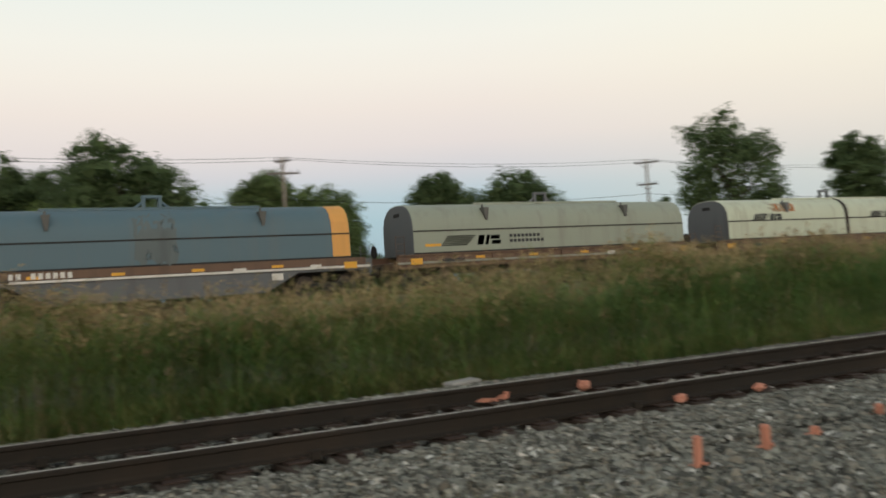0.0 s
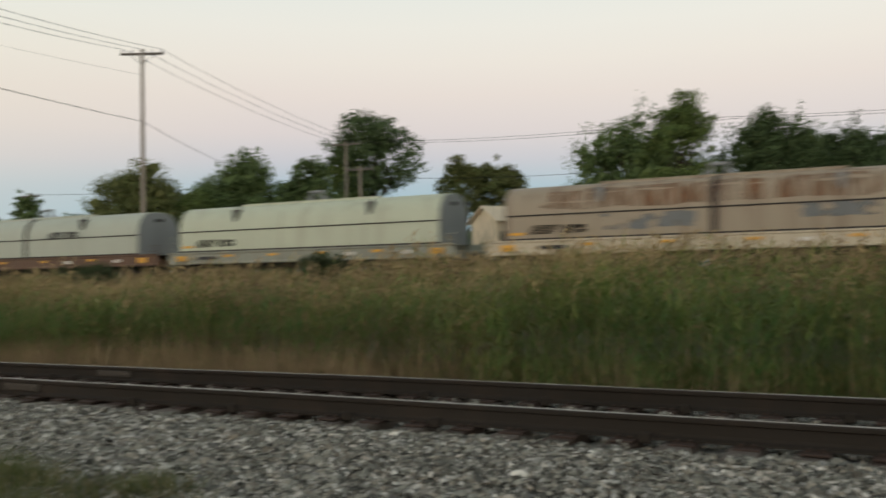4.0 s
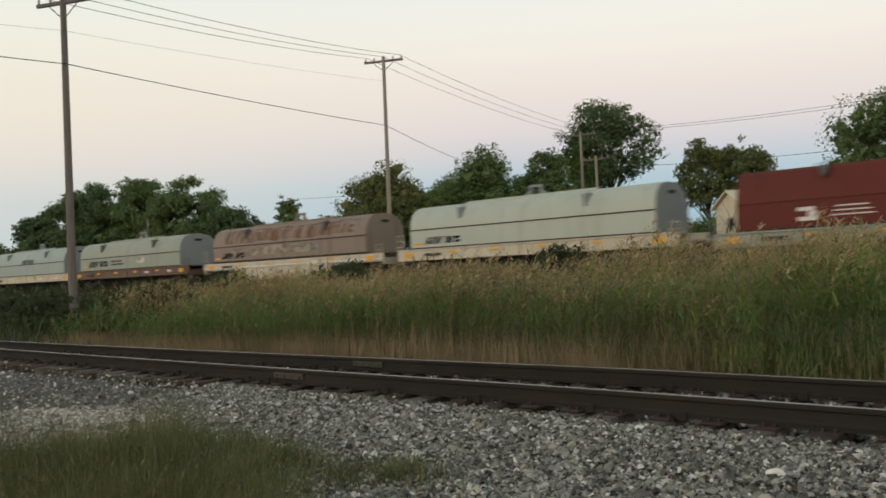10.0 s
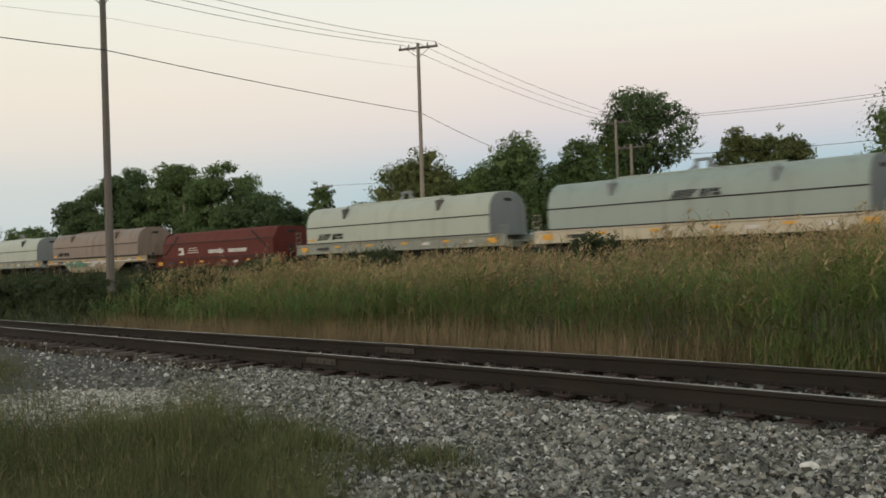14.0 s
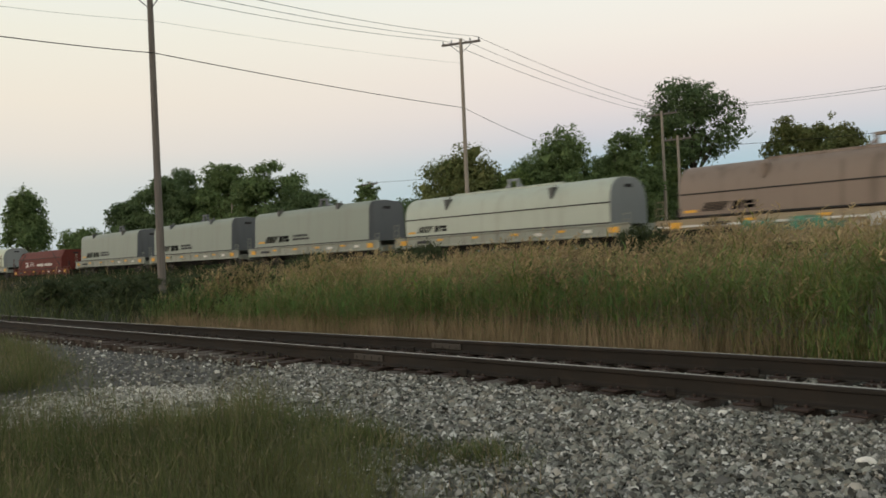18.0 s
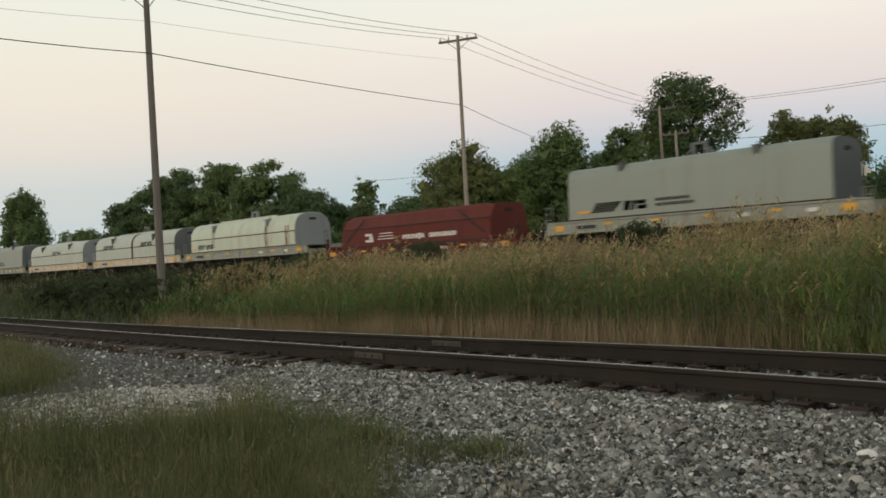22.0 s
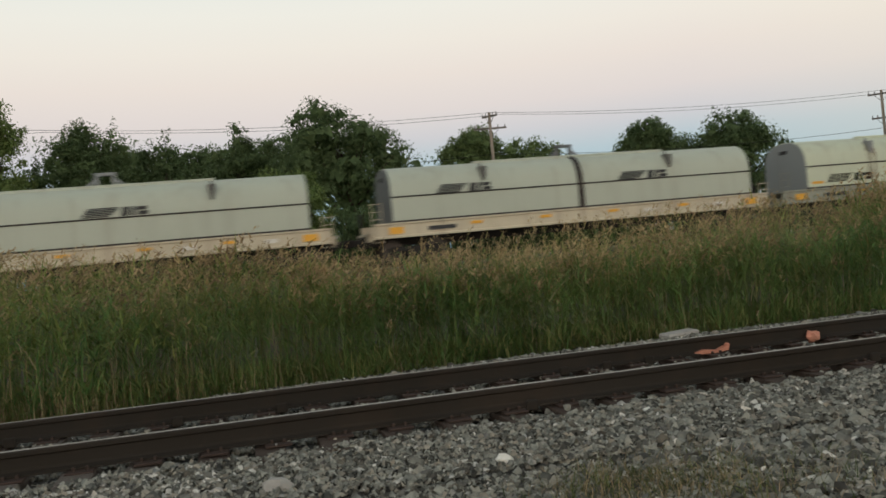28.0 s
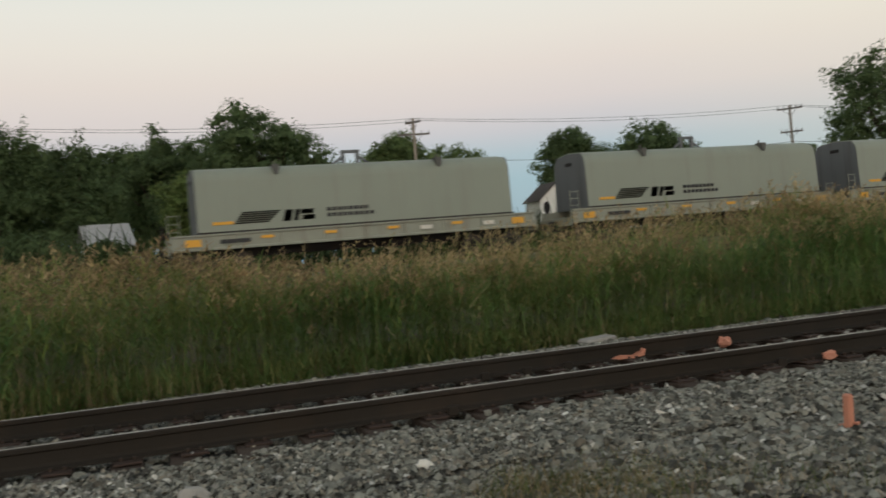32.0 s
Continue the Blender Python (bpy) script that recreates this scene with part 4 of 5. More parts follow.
stand("tree", "tall green tree with an open airy crown", 0.962, 1.222, 0.250, 50, M_TREE, 25, crown_base=0.10, shape="tall", airy=0.4, skew=0.12)
stand("tree", "green tree with two rounded heads", 1.303, 1.52, 0.222, 50, M_TREE, 126, crown_base=0.12, lobes=14, shape="layered", airy=0.1)
stand("tree", "green tree with two rounded heads", 1.45, 1.665, 0.226, 51, M_TREE, 26, crown_base=0.12, shape="layered", airy=0.3)
stand("bush", "dark bush behind the railway", 0.905, 0.965, 0.110, 55, M_TREE2, 28, crown_base=0.02, lobes=6)
for k, (a, b, v) in enumerate([(-1.40, -1.20, 0.105), (-1.25, -1.05, 0.10), (-0.62, -0.50, 0.088), (-0.24, -0.10, 0.10), (0.0, 0.06, 0.10), (0.17, 0.26, 0.085), (-2.80, -2.38, 0.14), (0.26, 0.33, 0.062),
                               (0.76, 0.93, 0.058), (1.2, 1.35, 0.06), (-0.52, -0.36, 0.062), (0.43, 0.50, 0.045)]):
    stand("bush", "dark green bush in the hedge behind the railway", a, b, v, 72, M_TREE if k % 2 else M_TREE2, 40 + k, crown_base=0.02, lobes=8)
for k, (a, b, v) in enumerate([(-0.15, -0.03, 0.148), (-0.06, 0.07, 0.142), (0.03, 0.13, 0.150), (-0.30, -0.16, 0.135), (-0.95, -0.78, 0.140), (-0.80, -0.66, 0.135), (-1.20, -1.0, 0.120), (0.36, 0.45, 0.100), (0.53, 0.70, 0.125)]):
    stand("tree", "dark green tree standing behind the front row", a, b, v, 80, M_TREE, 90 + k, crown_base=0.02, lobes=9)
for k, (a, b, v) in enumerate([(-6.0, -5.0, 0.09), (-5.1, -4.2, 0.10), (-4.3, -3.6, 0.08), (-3.7, -3.2, 0.06), (-3.3, -2.9, 0.075), (-2.95, -2.6, 0.07), (-2.65, -2.3, 0.085), (-2.3, -2.0, 0.10), (-2.0, -1.75, 0.09), (-1.8, -1.5, 0.09), (-1.55, -1.3, 0.07)]):
    stand("bush", "dark scrub growing behind the raised line", a, b, v, 45, M_TREE if k % 2 else M_TREE2, 120 + k, crown_base=0.0, lobes=9)
for k, (x, y, h, r) in enumerate([(-20.5, 12.5, 1.45, 1.3), (-23, 12.0, 1.4, 1.4), (-26, 15, 1.5, 1.8), (-30, 13.2, 1.3, 1.6), (-34, 16, 1.5, 2.0), (-39, 14, 1.4, 2.2), (-19, 16.5, 1.75, 0.8), (-29, 20, 1.9, 1.4), (-24.5, 22, 2.1, 1.2), (-15, 22, 2.15, 1.0), (-46, 18, 1.6, 2.6)]):
    build_tree("bush", "low dark green shrub growing in the ditch", x, y, h, r, M_SCRUB, 70 + k, leaf=0.65, crown_base=0.0, lobes=9)


for k, (a, b, v) in enumerate([(-0.42, -0.28, 0.085), (-0.31, -0.18, 0.09), (-0.17, -0.03, 0.062), (-0.60, -0.46, 0.06), (0.10, 0.24, 0.07), (0.30, 0.46, 0.06)]):
    stand("bush", "dark undergrowth at the foot of the trees", a, b, v, 48, M_SCRUB if k % 2 else M_TREE, 150 + k, crown_base=0.0, lobes=10)
stand("bush", "low dark bush in front of the shed", -0.045, 0.025, 0.045, 45, M_TREE, 131, crown_base=0.0)


# ---- utility poles and lines ----
def utility_pole(x, y, top, arm=2.4, arm_turn=0.0, lean=(0, 0), second=None, r=0.15, label="weathered wooden utility pole with a crossarm"):
    z0 = ground_z(y) - 0.1
    pole = thing("utility_pole", label, "utility pole", "utility poles along the railway", at=pose(x, y, z0, lean[0], lean[1], 0))
    h = top - z0
    wood = M_POLE if r > 0.15 else M_POLE_PALE
    part("post", tube((0, 0, 0), (0, 0, h), r, r * 0.68, 12), wood, pole, smooth=False)
    for drop, arm, arm_turn in ([(0.28, arm, arm_turn)] if second is None else [(0.28, arm, arm_turn), second]):
        ca, sa = math.cos(radians(arm_turn)), math.sin(radians(arm_turn))
        turn = pose(0, 0, 0, 0, 0, arm_turn)
        part("crossarm", box((0, 0, h - drop), (arm, 0.11, 0.13), 0.01, turn), M_POLE, pole)
        for side in (-1, 1):
            part("brace", tube((side * arm * 0.28 * ca, side * arm * 0.28 * sa, h - drop - 0.05), (0, 0, h - drop - 0.62), 0.018, 0.018, 5), M_DARK, pole, "flat steel brace")
            for f in (0.46, 0.24):
                b = tube((side * arm * f * ca, side * arm * f * sa, h - drop + 0.06), (side * arm * f * ca, side * arm * f * sa, h - drop + 0.26), 0.05, 0.035, 8)
                part("insulator", b, M_GLASSY, pole, "porcelain insulator")
    return pole


POLES = {"Q2": (-31.3, 15.0, 12.05), "Q1": (-38.1, 38.0, 14.7), "R1": (-40.3, 63.0, 12.75), "P1": (20.8, 60.0, 11.05), "P0": (53.2, 58.5, 11.05), "PX": (-9.5, 61.5, 11.6),
         "PE": (88.0, 57.0, 11.0), "Q3": (-24.2, -8.5, 12.0)}
utility_pole(*POLES["Q2"], r=0.155, arm=2.3, arm_turn=25, lean=(0, -0.6), label="tall weathered utility pole standing in the reeds")
utility_pole(*POLES["Q1"], arm=2.5, arm_turn=25, label="tall pale wooden utility pole with one crossarm")
utility_pole(*POLES["R1"], arm=2.6, arm_turn=10, label="wooden utility pole in front of a dark oak")
utility_pole(*POLES["P1"], arm=1.3, arm_turn=-55, second=(1.15, 2.3, -12), label="wooden utility pole with two crossarms")
utility_pole(*POLES["P0"], arm=2.0, arm_turn=-48, second=(2.2, 1.7, -40), label="wooden utility pole with two crossarms")
utility_pole(*POLES["PE"], arm=2.4, arm_turn=-35)
utility_pole(-38.3, 62.0, 10.4, arm=2.2, arm_turn=10, label="short wooden utility pole among trees")
utility_pole(-98.0, 56.5, 10.1, arm=1.6, arm_turn=10, label="short wooden utility pole before dark trees")
utility_pole(-75.0, 60.0, 10.1, arm=2.2, arm_turn=10, label="utility pole top rising from trees")
utility_pole(16.2, 70.0, 9.5, arm=2.0, arm_turn=0, label="thin utility pole among dark trees")


def line_thing(label, runs):
    """runs: (end, end, sag, radius)."""
    ob = thing("power_line", label, "power line", "overhead lines")
    for a, b, sag, r in runs:
        a, b = Vector(a), Vector(b)
        side = (b - a).cross(Vector((0, 0, 1))).normalized()
        pts = [a.lerp(b, k / 20) - Vector((0, 0, sag * 4 * (k / 20) * (1 - k / 20))) for k in range(21)]
        bm = bmesh.new()
        rings = [[bm.verts.new(p + side * r * math.cos(q) + Vector((0, 0, r * math.sin(q)))) for q in (0.5, 2.6, 4.7)] for p in pts]
        for r1, r2 in zip(rings, rings[1:]):
            for k in range(3):
                bm.faces.new((r1[k], r1[(k + 1) % 3], r2[(k + 1) % 3], r2[k]))
        part("wire", bm, M_WIRE, ob)
    return ob


def top_of(key, side=0.0, drop=0.0, turn=25):
    x, y, z = POLES[key]
    return (x + side * math.cos(radians(turn)), y + side * math.sin(radians(turn)), z - drop)


runs = []
for s in (-1.05, 0.0, 1.05):
    runs.append((top_of("Q2", s, 0.0), top_of("Q1", s, 0.0), 0.25, 0.014))
    runs.append((top_of("Q3", s, 0.0), top_of("Q2", s, 0.0), 0.3, 0.014))
    runs.append((top_of("Q1", s, 0.0), top_of("R1", s, 0.0, 10), 0.35, 0.014))
runs.append((top_of("Q2", 0, 1.35), top_of("Q1", 0, 1.5), 0.12, 0.006))
runs.append((top_of("Q3", 0, 3.2), top_of("Q2", 0, 1.35), 0.5, 0.006))
runs.append((top_of("Q2", 0, 2.55), top_of("Q1", 0, 4.2), 0.10, 0.020))
runs.append((top_of("Q3", 0, 3.4), top_of("Q2", 0, 2.55), 0.5, 0.020))
runs.append((top_of("Q1", 0, 4.2), (-45.0, 53.0, 10.2), 0.08, 0.018))
line_thing("thin dark overhead wires crossing the railway", runs)
runs = []
for a, b in (("R1", "PX"), ("PX", "P1"), ("P1", "P0"), ("P0", "PE")):
    runs.append((top_of(a, 0, 0.0, 0), top_of(b, 0, 0.0, 0), 0.45, 0.016))
    runs.append((top_of(a, 0.9, 0.25, -35), top_of(b, 0.9, 0.25, -35), 0.5, 0.016))
    runs.append((top_of(a, 0, 3.0, 0), top_of(b, 0, 3.0, 0), 0.5, 0.02))
line_thing("thin dark overhead wires running beside the railway", runs)
line_thing("thin wire sloping down to the trees", [((-75.0, 60.0, 10.0), (-52.0, 66.0, 10.2), 0.3, 0.02)])


# ---- sheds and houses ----
def gable_house(name, label, x, y, w, d, eave, ridge, turn, wall, roof, windows=()):
    z0 = ground_z(y) - 0.05
    h = thing(name, label, "house", "", at=pose(x, y, z0, 0, 0, turn))
    e, r = eave - z0, ridge - z0
    bm = bmesh.new()
    add_loft(bm, [(-d / 2, 0), (d / 2, 0), (d / 2, e), (0, r), (-d / 2, e)], [-w / 2, w / 2])
    part("wall", bm, wall, h)
    for side in (-1, 1):
        sl = math.atan2(r - e, d / 2)
        ln = math.hypot(r - e, d / 2) + 0.35
        bm = box((0, side * (d / 4 + 0.1), (e + r) / 2 + 0.05), (w + 0.5, ln, 0.09), 0.01, pose(0, 0, 0, -side * math.degrees(sl), 0, 0))
        part("roof", bm, roof, h, "shingled roof slope")
    for wx, wz, ww, wh in windows:
        fr = part("window_frame", box((wx, -d / 2 - 0.02, wz), (ww + 0.16, 0.06, wh + 0.16), 0.01), M_WHITE, h)
        part("pane", box((wx, -d / 2 - 0.05, wz), (ww, 0.02, wh)), M_BLACK, fr)
    return h


M_CREAM = paint("cream_siding", (0.74, 0.64, 0.46), (0.3, 0.25, 0.18), 0.2, 0.6)
M_WALL = paint("white_siding", (0.86, 0.86, 0.82), (0.5, 0.47, 0.42), 0.15, 0.6)
M_ROOF = grainy("dark_shingles", (0.075, 0.065, 0.060), (0.11, 0.095, 0.085), 6.0, 0.9, 0.4)
M_ROOF2 = grainy("pale_metal_roof", (0.50, 0.51, 0.51), (0.38, 0.39, 0.40), 4.0, 0.5, 0.1)
gable_house("shed", "cream-walled shed with a low gabled roof", -21.1, 50.5, 2.4, 3.0, 4.5, 5.35, 55, M_CREAM, M_CREAM)
gable_house("house", "white gabled house with a dark shingle roof", 32.6, 62.8, 2.6, 2.8, 4.7, 5.9, 88, M_WALL, M_ROOF)
gable_house("shed", "small white shed with a pale roof", -0.3, 52, 2.1, 2.6, 3.15, 4.22, 12, M_WALL, M_ROOF2)


# ---- trackside cabinet, stakes and litter ----
def build_cabinet():
    c = thing("equipment_cabinet", "grey metal signal cabinet on a concrete pad beside the track", "cabinet", at=pose(6.24, 3.23, -0.12, 0, 0, -58))
    part("body", box((0, 0, 0.69), (0.62, 0.50, 1.06), 0.012), M_CAB, c)
    part("lid", loft([(-0.265, 1.20), (0.265, 1.20), (0.265, 1.30), (0.22, 1.305), (-0.255, 1.245), (-0.265, 1.235)], [-0.325, 0.325]), M_CAB, c, "sloping metal lid")
    part("flange", box((0, 0, 0.15), (0.72, 0.60, 0.025), 0.006), M_CAB, c, "thin metal base flange")
    part("base", box((0, 0, 0.05), (0.56, 0.46, 0.18), 0.02), M_CONC, c, "concrete footing")
    part("latch", box((-0.325, -0.14, 0.86), (0.03, 0.07, 0.09), 0.006), M_CONC, c, "pale metal latch")
    for side in (-1, 1):
        door = part("door", box((side * 0.152, -0.256, 0.65), (0.296, 0.018, 1.08), 0.006), M_CAB, c)
        part("handle", box((side * 0.04, -0.275, 0.70), (0.02, 0.03, 0.14), 0.006), M_DARK, door, "dark steel handle")
        for z in (0.35, 1.0):
            part("hinge", tube((side * 0.298, -0.262, z), (side * 0.298, -0.262, z + 0.09), 0.012), M_CAB, door)
    for k in range(4):
        part("bolt", tube((-0.318, -0.15 + 0.1 * k, 0.86), (-0.310, -0.15 + 0.1 * k, 0.86), 0.014, None, 6), M_DARK, c)
    return c


build_cabinet()
mast = thing("signal_post", "slim grey metal post beside the equipment cabinet", "post", at=pose(5.30, 2.58, -0.12))
part("tube", tube((0, 0, 0), (0, 0, 3.6), 0.045, 0.045, 12), M_CAB, mast)
for z in (0.62, 1.02):
    part("collar", tube((0, 0, z), (0, 0, z + 0.03), 0.055, 0.055, 12), M_CAB, mast, "metal clamp ring")
part("foot_plate", box((0, 0, 0.02), (0.24, 0.24, 0.03), 0.005), M_CAB, mast)
part("hood", loft([(-0.04, 2.71), (0.04, 2.71), (0.045, 2.76), (0, 2.785), (-0.045, 2.76)], [-0.06, 0.05]), M_BLACK, mast, "black sheet-metal hood")


def marker_post(x, y, h, lean, label):
    z = ground_z(y)
    ob = thing("marker_stake", label, "stake", "orange survey stakes", at=pose(x, y, z, lean, lean * 0.4, 20 * x))
    part("stake", box((0, 0, h / 2 - 0.03), (0.072, 0.045, h + 0.06), 0.014), M_ORANGE, ob)
    part("flag_tail", box((0.02, -0.02, 0.03), (0.13, 0.05, 0.02), 0.006, pose(0, 0, 0, 0, 12, 25)), M_ORANGE, ob, "torn orange ribbon")
    return ob


marker_post(4.45, 4.60, 0.235, 3, "orange painted wooden stake in the gravel")
marker_post(5.24, 4.70, 0.20, -4, "orange painted wooden stake in the gravel")
marker_post(5.88, 4.78, 0.09, 6, "short faded orange stake in the gravel")
marker_post(6.95, 4.98, 0.11, -8, "short orange stake stub in the gravel")


def orange_lump(x, y, z, s, label, seed):
    bm = bmesh.new()
    bmesh.ops.create_icosphere(bm, subdivisions=2, radius=1)
    for v in bm.verts:
        k = 1 + 0.5 * noise.noise(v.co * 1.7 + Vector((seed * 5.0, 0, 0)))
        v.co = Vector((v.co.x * s[0] * k, v.co.y * s[1] * k, v.co.z * s[2] * k))
    ob = part("painted_stone", bm, M_ORANGE, None, label)
    ob.matrix_world = pose(x, y, z)
    return tagged(ob, category="stone", group="orange painted stones")


orange_lump(6.12, 8.0, 0.075, (0.078, 0.055, 0.06), "stone sprayed orange between the rails", 1)
orange_lump(6.05, 6.42, 0.06, (0.068, 0.042, 0.052), "stone sprayed orange against the rail", 2)
orange_lump(7.12, 6.42, 0.05, (0.08, 0.04, 0.045), "stone sprayed faded orange against the rail", 3)


def orange_rag():
    ob = thing("orange_ribbon", "crumpled strip of orange marking ribbon on a tie", "ribbon", at=pose(4.95, 8.05, 0.03, 0, 0, -4))
    part("strip", loft([(-0.05, 0), (0.05, 0), (0.05, 0.025), (-0.05, 0.022)], [(-0.20, 0.5, 1, 0), (-0.1, 0.9, 1.6, 0.008), (0.05, 0.6, 1.2, 0.0), (0.13, 0.8, 1.8, 0.015), (0.17, 0.6, 1.4, 0.02)]), M_ORANGE, ob)
    part("knot", box((0.16, 0, 0.05), (0.05, 0.05, 0.08), 0.012, pose(0, 0, 0, 0, 20, 0)), M_ORANGE, ob)


orange_rag()
scrap = part("scrap", loft([(-0.05, 0), (0.06, 0.004), (0.05, 0.012), (-0.04, 0.010)], [(-0.16, 0.5, 1, 0), (-0.05, 1, 1.5, 0.012), (0.06, 0.7, 1, 0.02), (0.15, 0.9, 1, 0)]), M_WHITE, None, "crumpled white scrap lying on the gravel")
scrap.matrix_world = pose(4.74, 3.06, -0.10, 4, 0, -30)
tagged(scrap, category="litter")
slab = part("concrete_slab", box((0, 0, 0), (0.52, 0.24, 0.07), 0.02), M_CONC, None, "broken pale concrete slab at the edge of the reeds")
slab.matrix_world = pose(6.19, 10.85, -0.09, 3, -2, 8)
tagged(slab, category="slab")


# ---- the train of coil cars ----
SPEED, SIDE = 14.87, 1.45


def arch(half, low, knee, crown, n=10):
    """Section of a round hood: upright to the knee, then an arch."""
    pts = [(-half, low), (-half, knee)]
    for k in range(1, n):
        a = math.pi * k / n
        pts.append((-half * math.copysign(abs(math.cos(a)) ** 0.72, math.cos(a)), knee + (crown - knee) * math.sin(a) ** 0.80))
    return pts + [(half, knee), (half, low)]


def box_hood(half, low, eave, crown):
    r, lean = 0.46, 0.09
    side = [(-half, low), (-half + lean, eave - r)]
    for k in range(1, 6):
        a = math.pi / 2 * k / 5
        side.append((-half + lean + r * (1 - math.cos(a)), eave - r + (r + 0.08) * math.sin(a)))
    return side + [(0, crown)] + [(-y, z) for y, z in side[::-1]]


def cant_hood(half, low, knee, crown):
    return [(-half, low), (-half, knee), (-half + 0.34, crown - 0.12), (-half + 0.50, crown), (half - 0.50, crown), (half - 0.34, crown - 0.12), (half, knee), (half, low)]


def truck(car, x):
    t = part("truck", box((x, 0, 0.44), (1.75, 0.5, 0.22), 0.03), M_DARK, car, "two-axle truck with dark side frames")
    for s in (-1, 1):
        bm = bmesh.new()
        add_box(bm, (x, s * 1.0, 0.48), (2.1, 0.16, 0.20), 0.03)
        add_box(bm, (x, s * 1.0, 0.36), (0.7, 0.18, 0.34), 0.03)
        for q in (-0.88, 0.88):
            add_box(bm, (x + q, s * 1.02, 0.43), (0.30, 0.20, 0.28), 0.03)
        part("side_frame", bm, M_DARK, t)
    for q in (-0.88, 0.88):
        for s in (-1, 1):
            bm = tube((x + q, s * 0.69, 0.42), (x + q, s * 0.82, 0.42), 0.42, 0.42, 20)
            add_tube(bm, (x + q, s * 0.62, 0.42), (x + q, s * 0.69, 0.42), 0.45, 0.45, 20)
            part("wheel", bm, M_WHEEL, t)
    return t


def marks(car, x0, z0, mat, y, slope=0.0, scale=1.0, wide=True):
    """Speed stripes, a block emblem and two rows of small marks."""
    for k in range(6):
        top, shift = z0 + (0.43 - 0.076 * k) * scale, -0.055 * k * scale
        bm = bmesh.new()
        wdt = (1.42 - 0.03 * k) * scale
        ring = [(x0 + shift, top), (x0 + shift + wdt, top), (x0 + shift + wdt - 0.035 * scale, top - 0.046 * scale), (x0 + shift - 0.035 * scale, top - 0.046 * scale)]
        bm.faces.new([bm.verts.new((a, y - 0.006, c)) for a, c in ring])
        bmesh.ops.solidify(bm, geom=bm.faces[:], thickness=0.006)
        part("stripe", bm, mat, car)
    bm = bmesh.new()
    # three slanted blocks of unequal width
    for q, w, c, h in ((1.68, 0.30, 0.21, 0.42), (2.02, 0.16, 0.21, 0.42), (2.42, 0.46, 0.32, 0.17), (2.46, 0.46, 0.10, 0.17)):
        ring = [(-w / 2 + h * 0.14, h / 2), (w / 2 + h * 0.14, h / 2), (w / 2 - h * 0.14, -h / 2), (-w / 2 - h * 0.14, -h / 2)]
        f = bm.faces.new([bm.verts.new((x0 + (q + a) * scale, y - 0.006, z0 + (c + e) * scale)) for a, e in ring])
        bmesh.ops.solidify(bm, geom=[f], thickness=0.006)
    part("emblem", bm, mat, car, "dark block emblem")
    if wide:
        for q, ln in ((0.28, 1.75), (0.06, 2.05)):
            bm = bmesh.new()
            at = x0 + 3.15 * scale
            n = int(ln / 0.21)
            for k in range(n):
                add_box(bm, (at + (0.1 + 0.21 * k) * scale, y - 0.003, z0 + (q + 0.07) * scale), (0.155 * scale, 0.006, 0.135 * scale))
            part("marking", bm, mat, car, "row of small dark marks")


def ladder(car, x, y, z0, z1, mat):
    bm = bmesh.new()
    for s in (-0.2, 0.2):
        add_tube(bm, (x + s, y, z0), (x + s, y, z1), 0.015, None, 5)
    n = int((z1 - z0) / 0.3)
    for k in range(n + 1):
        z = z0 + 0.05 + (z1 - z0 - 0.1) * k / n
        add_tube(bm, (x - 0.2, y, z), (x + 0.2, y, z), 0.012, None, 5)
    part("ladder", bm, mat, car)


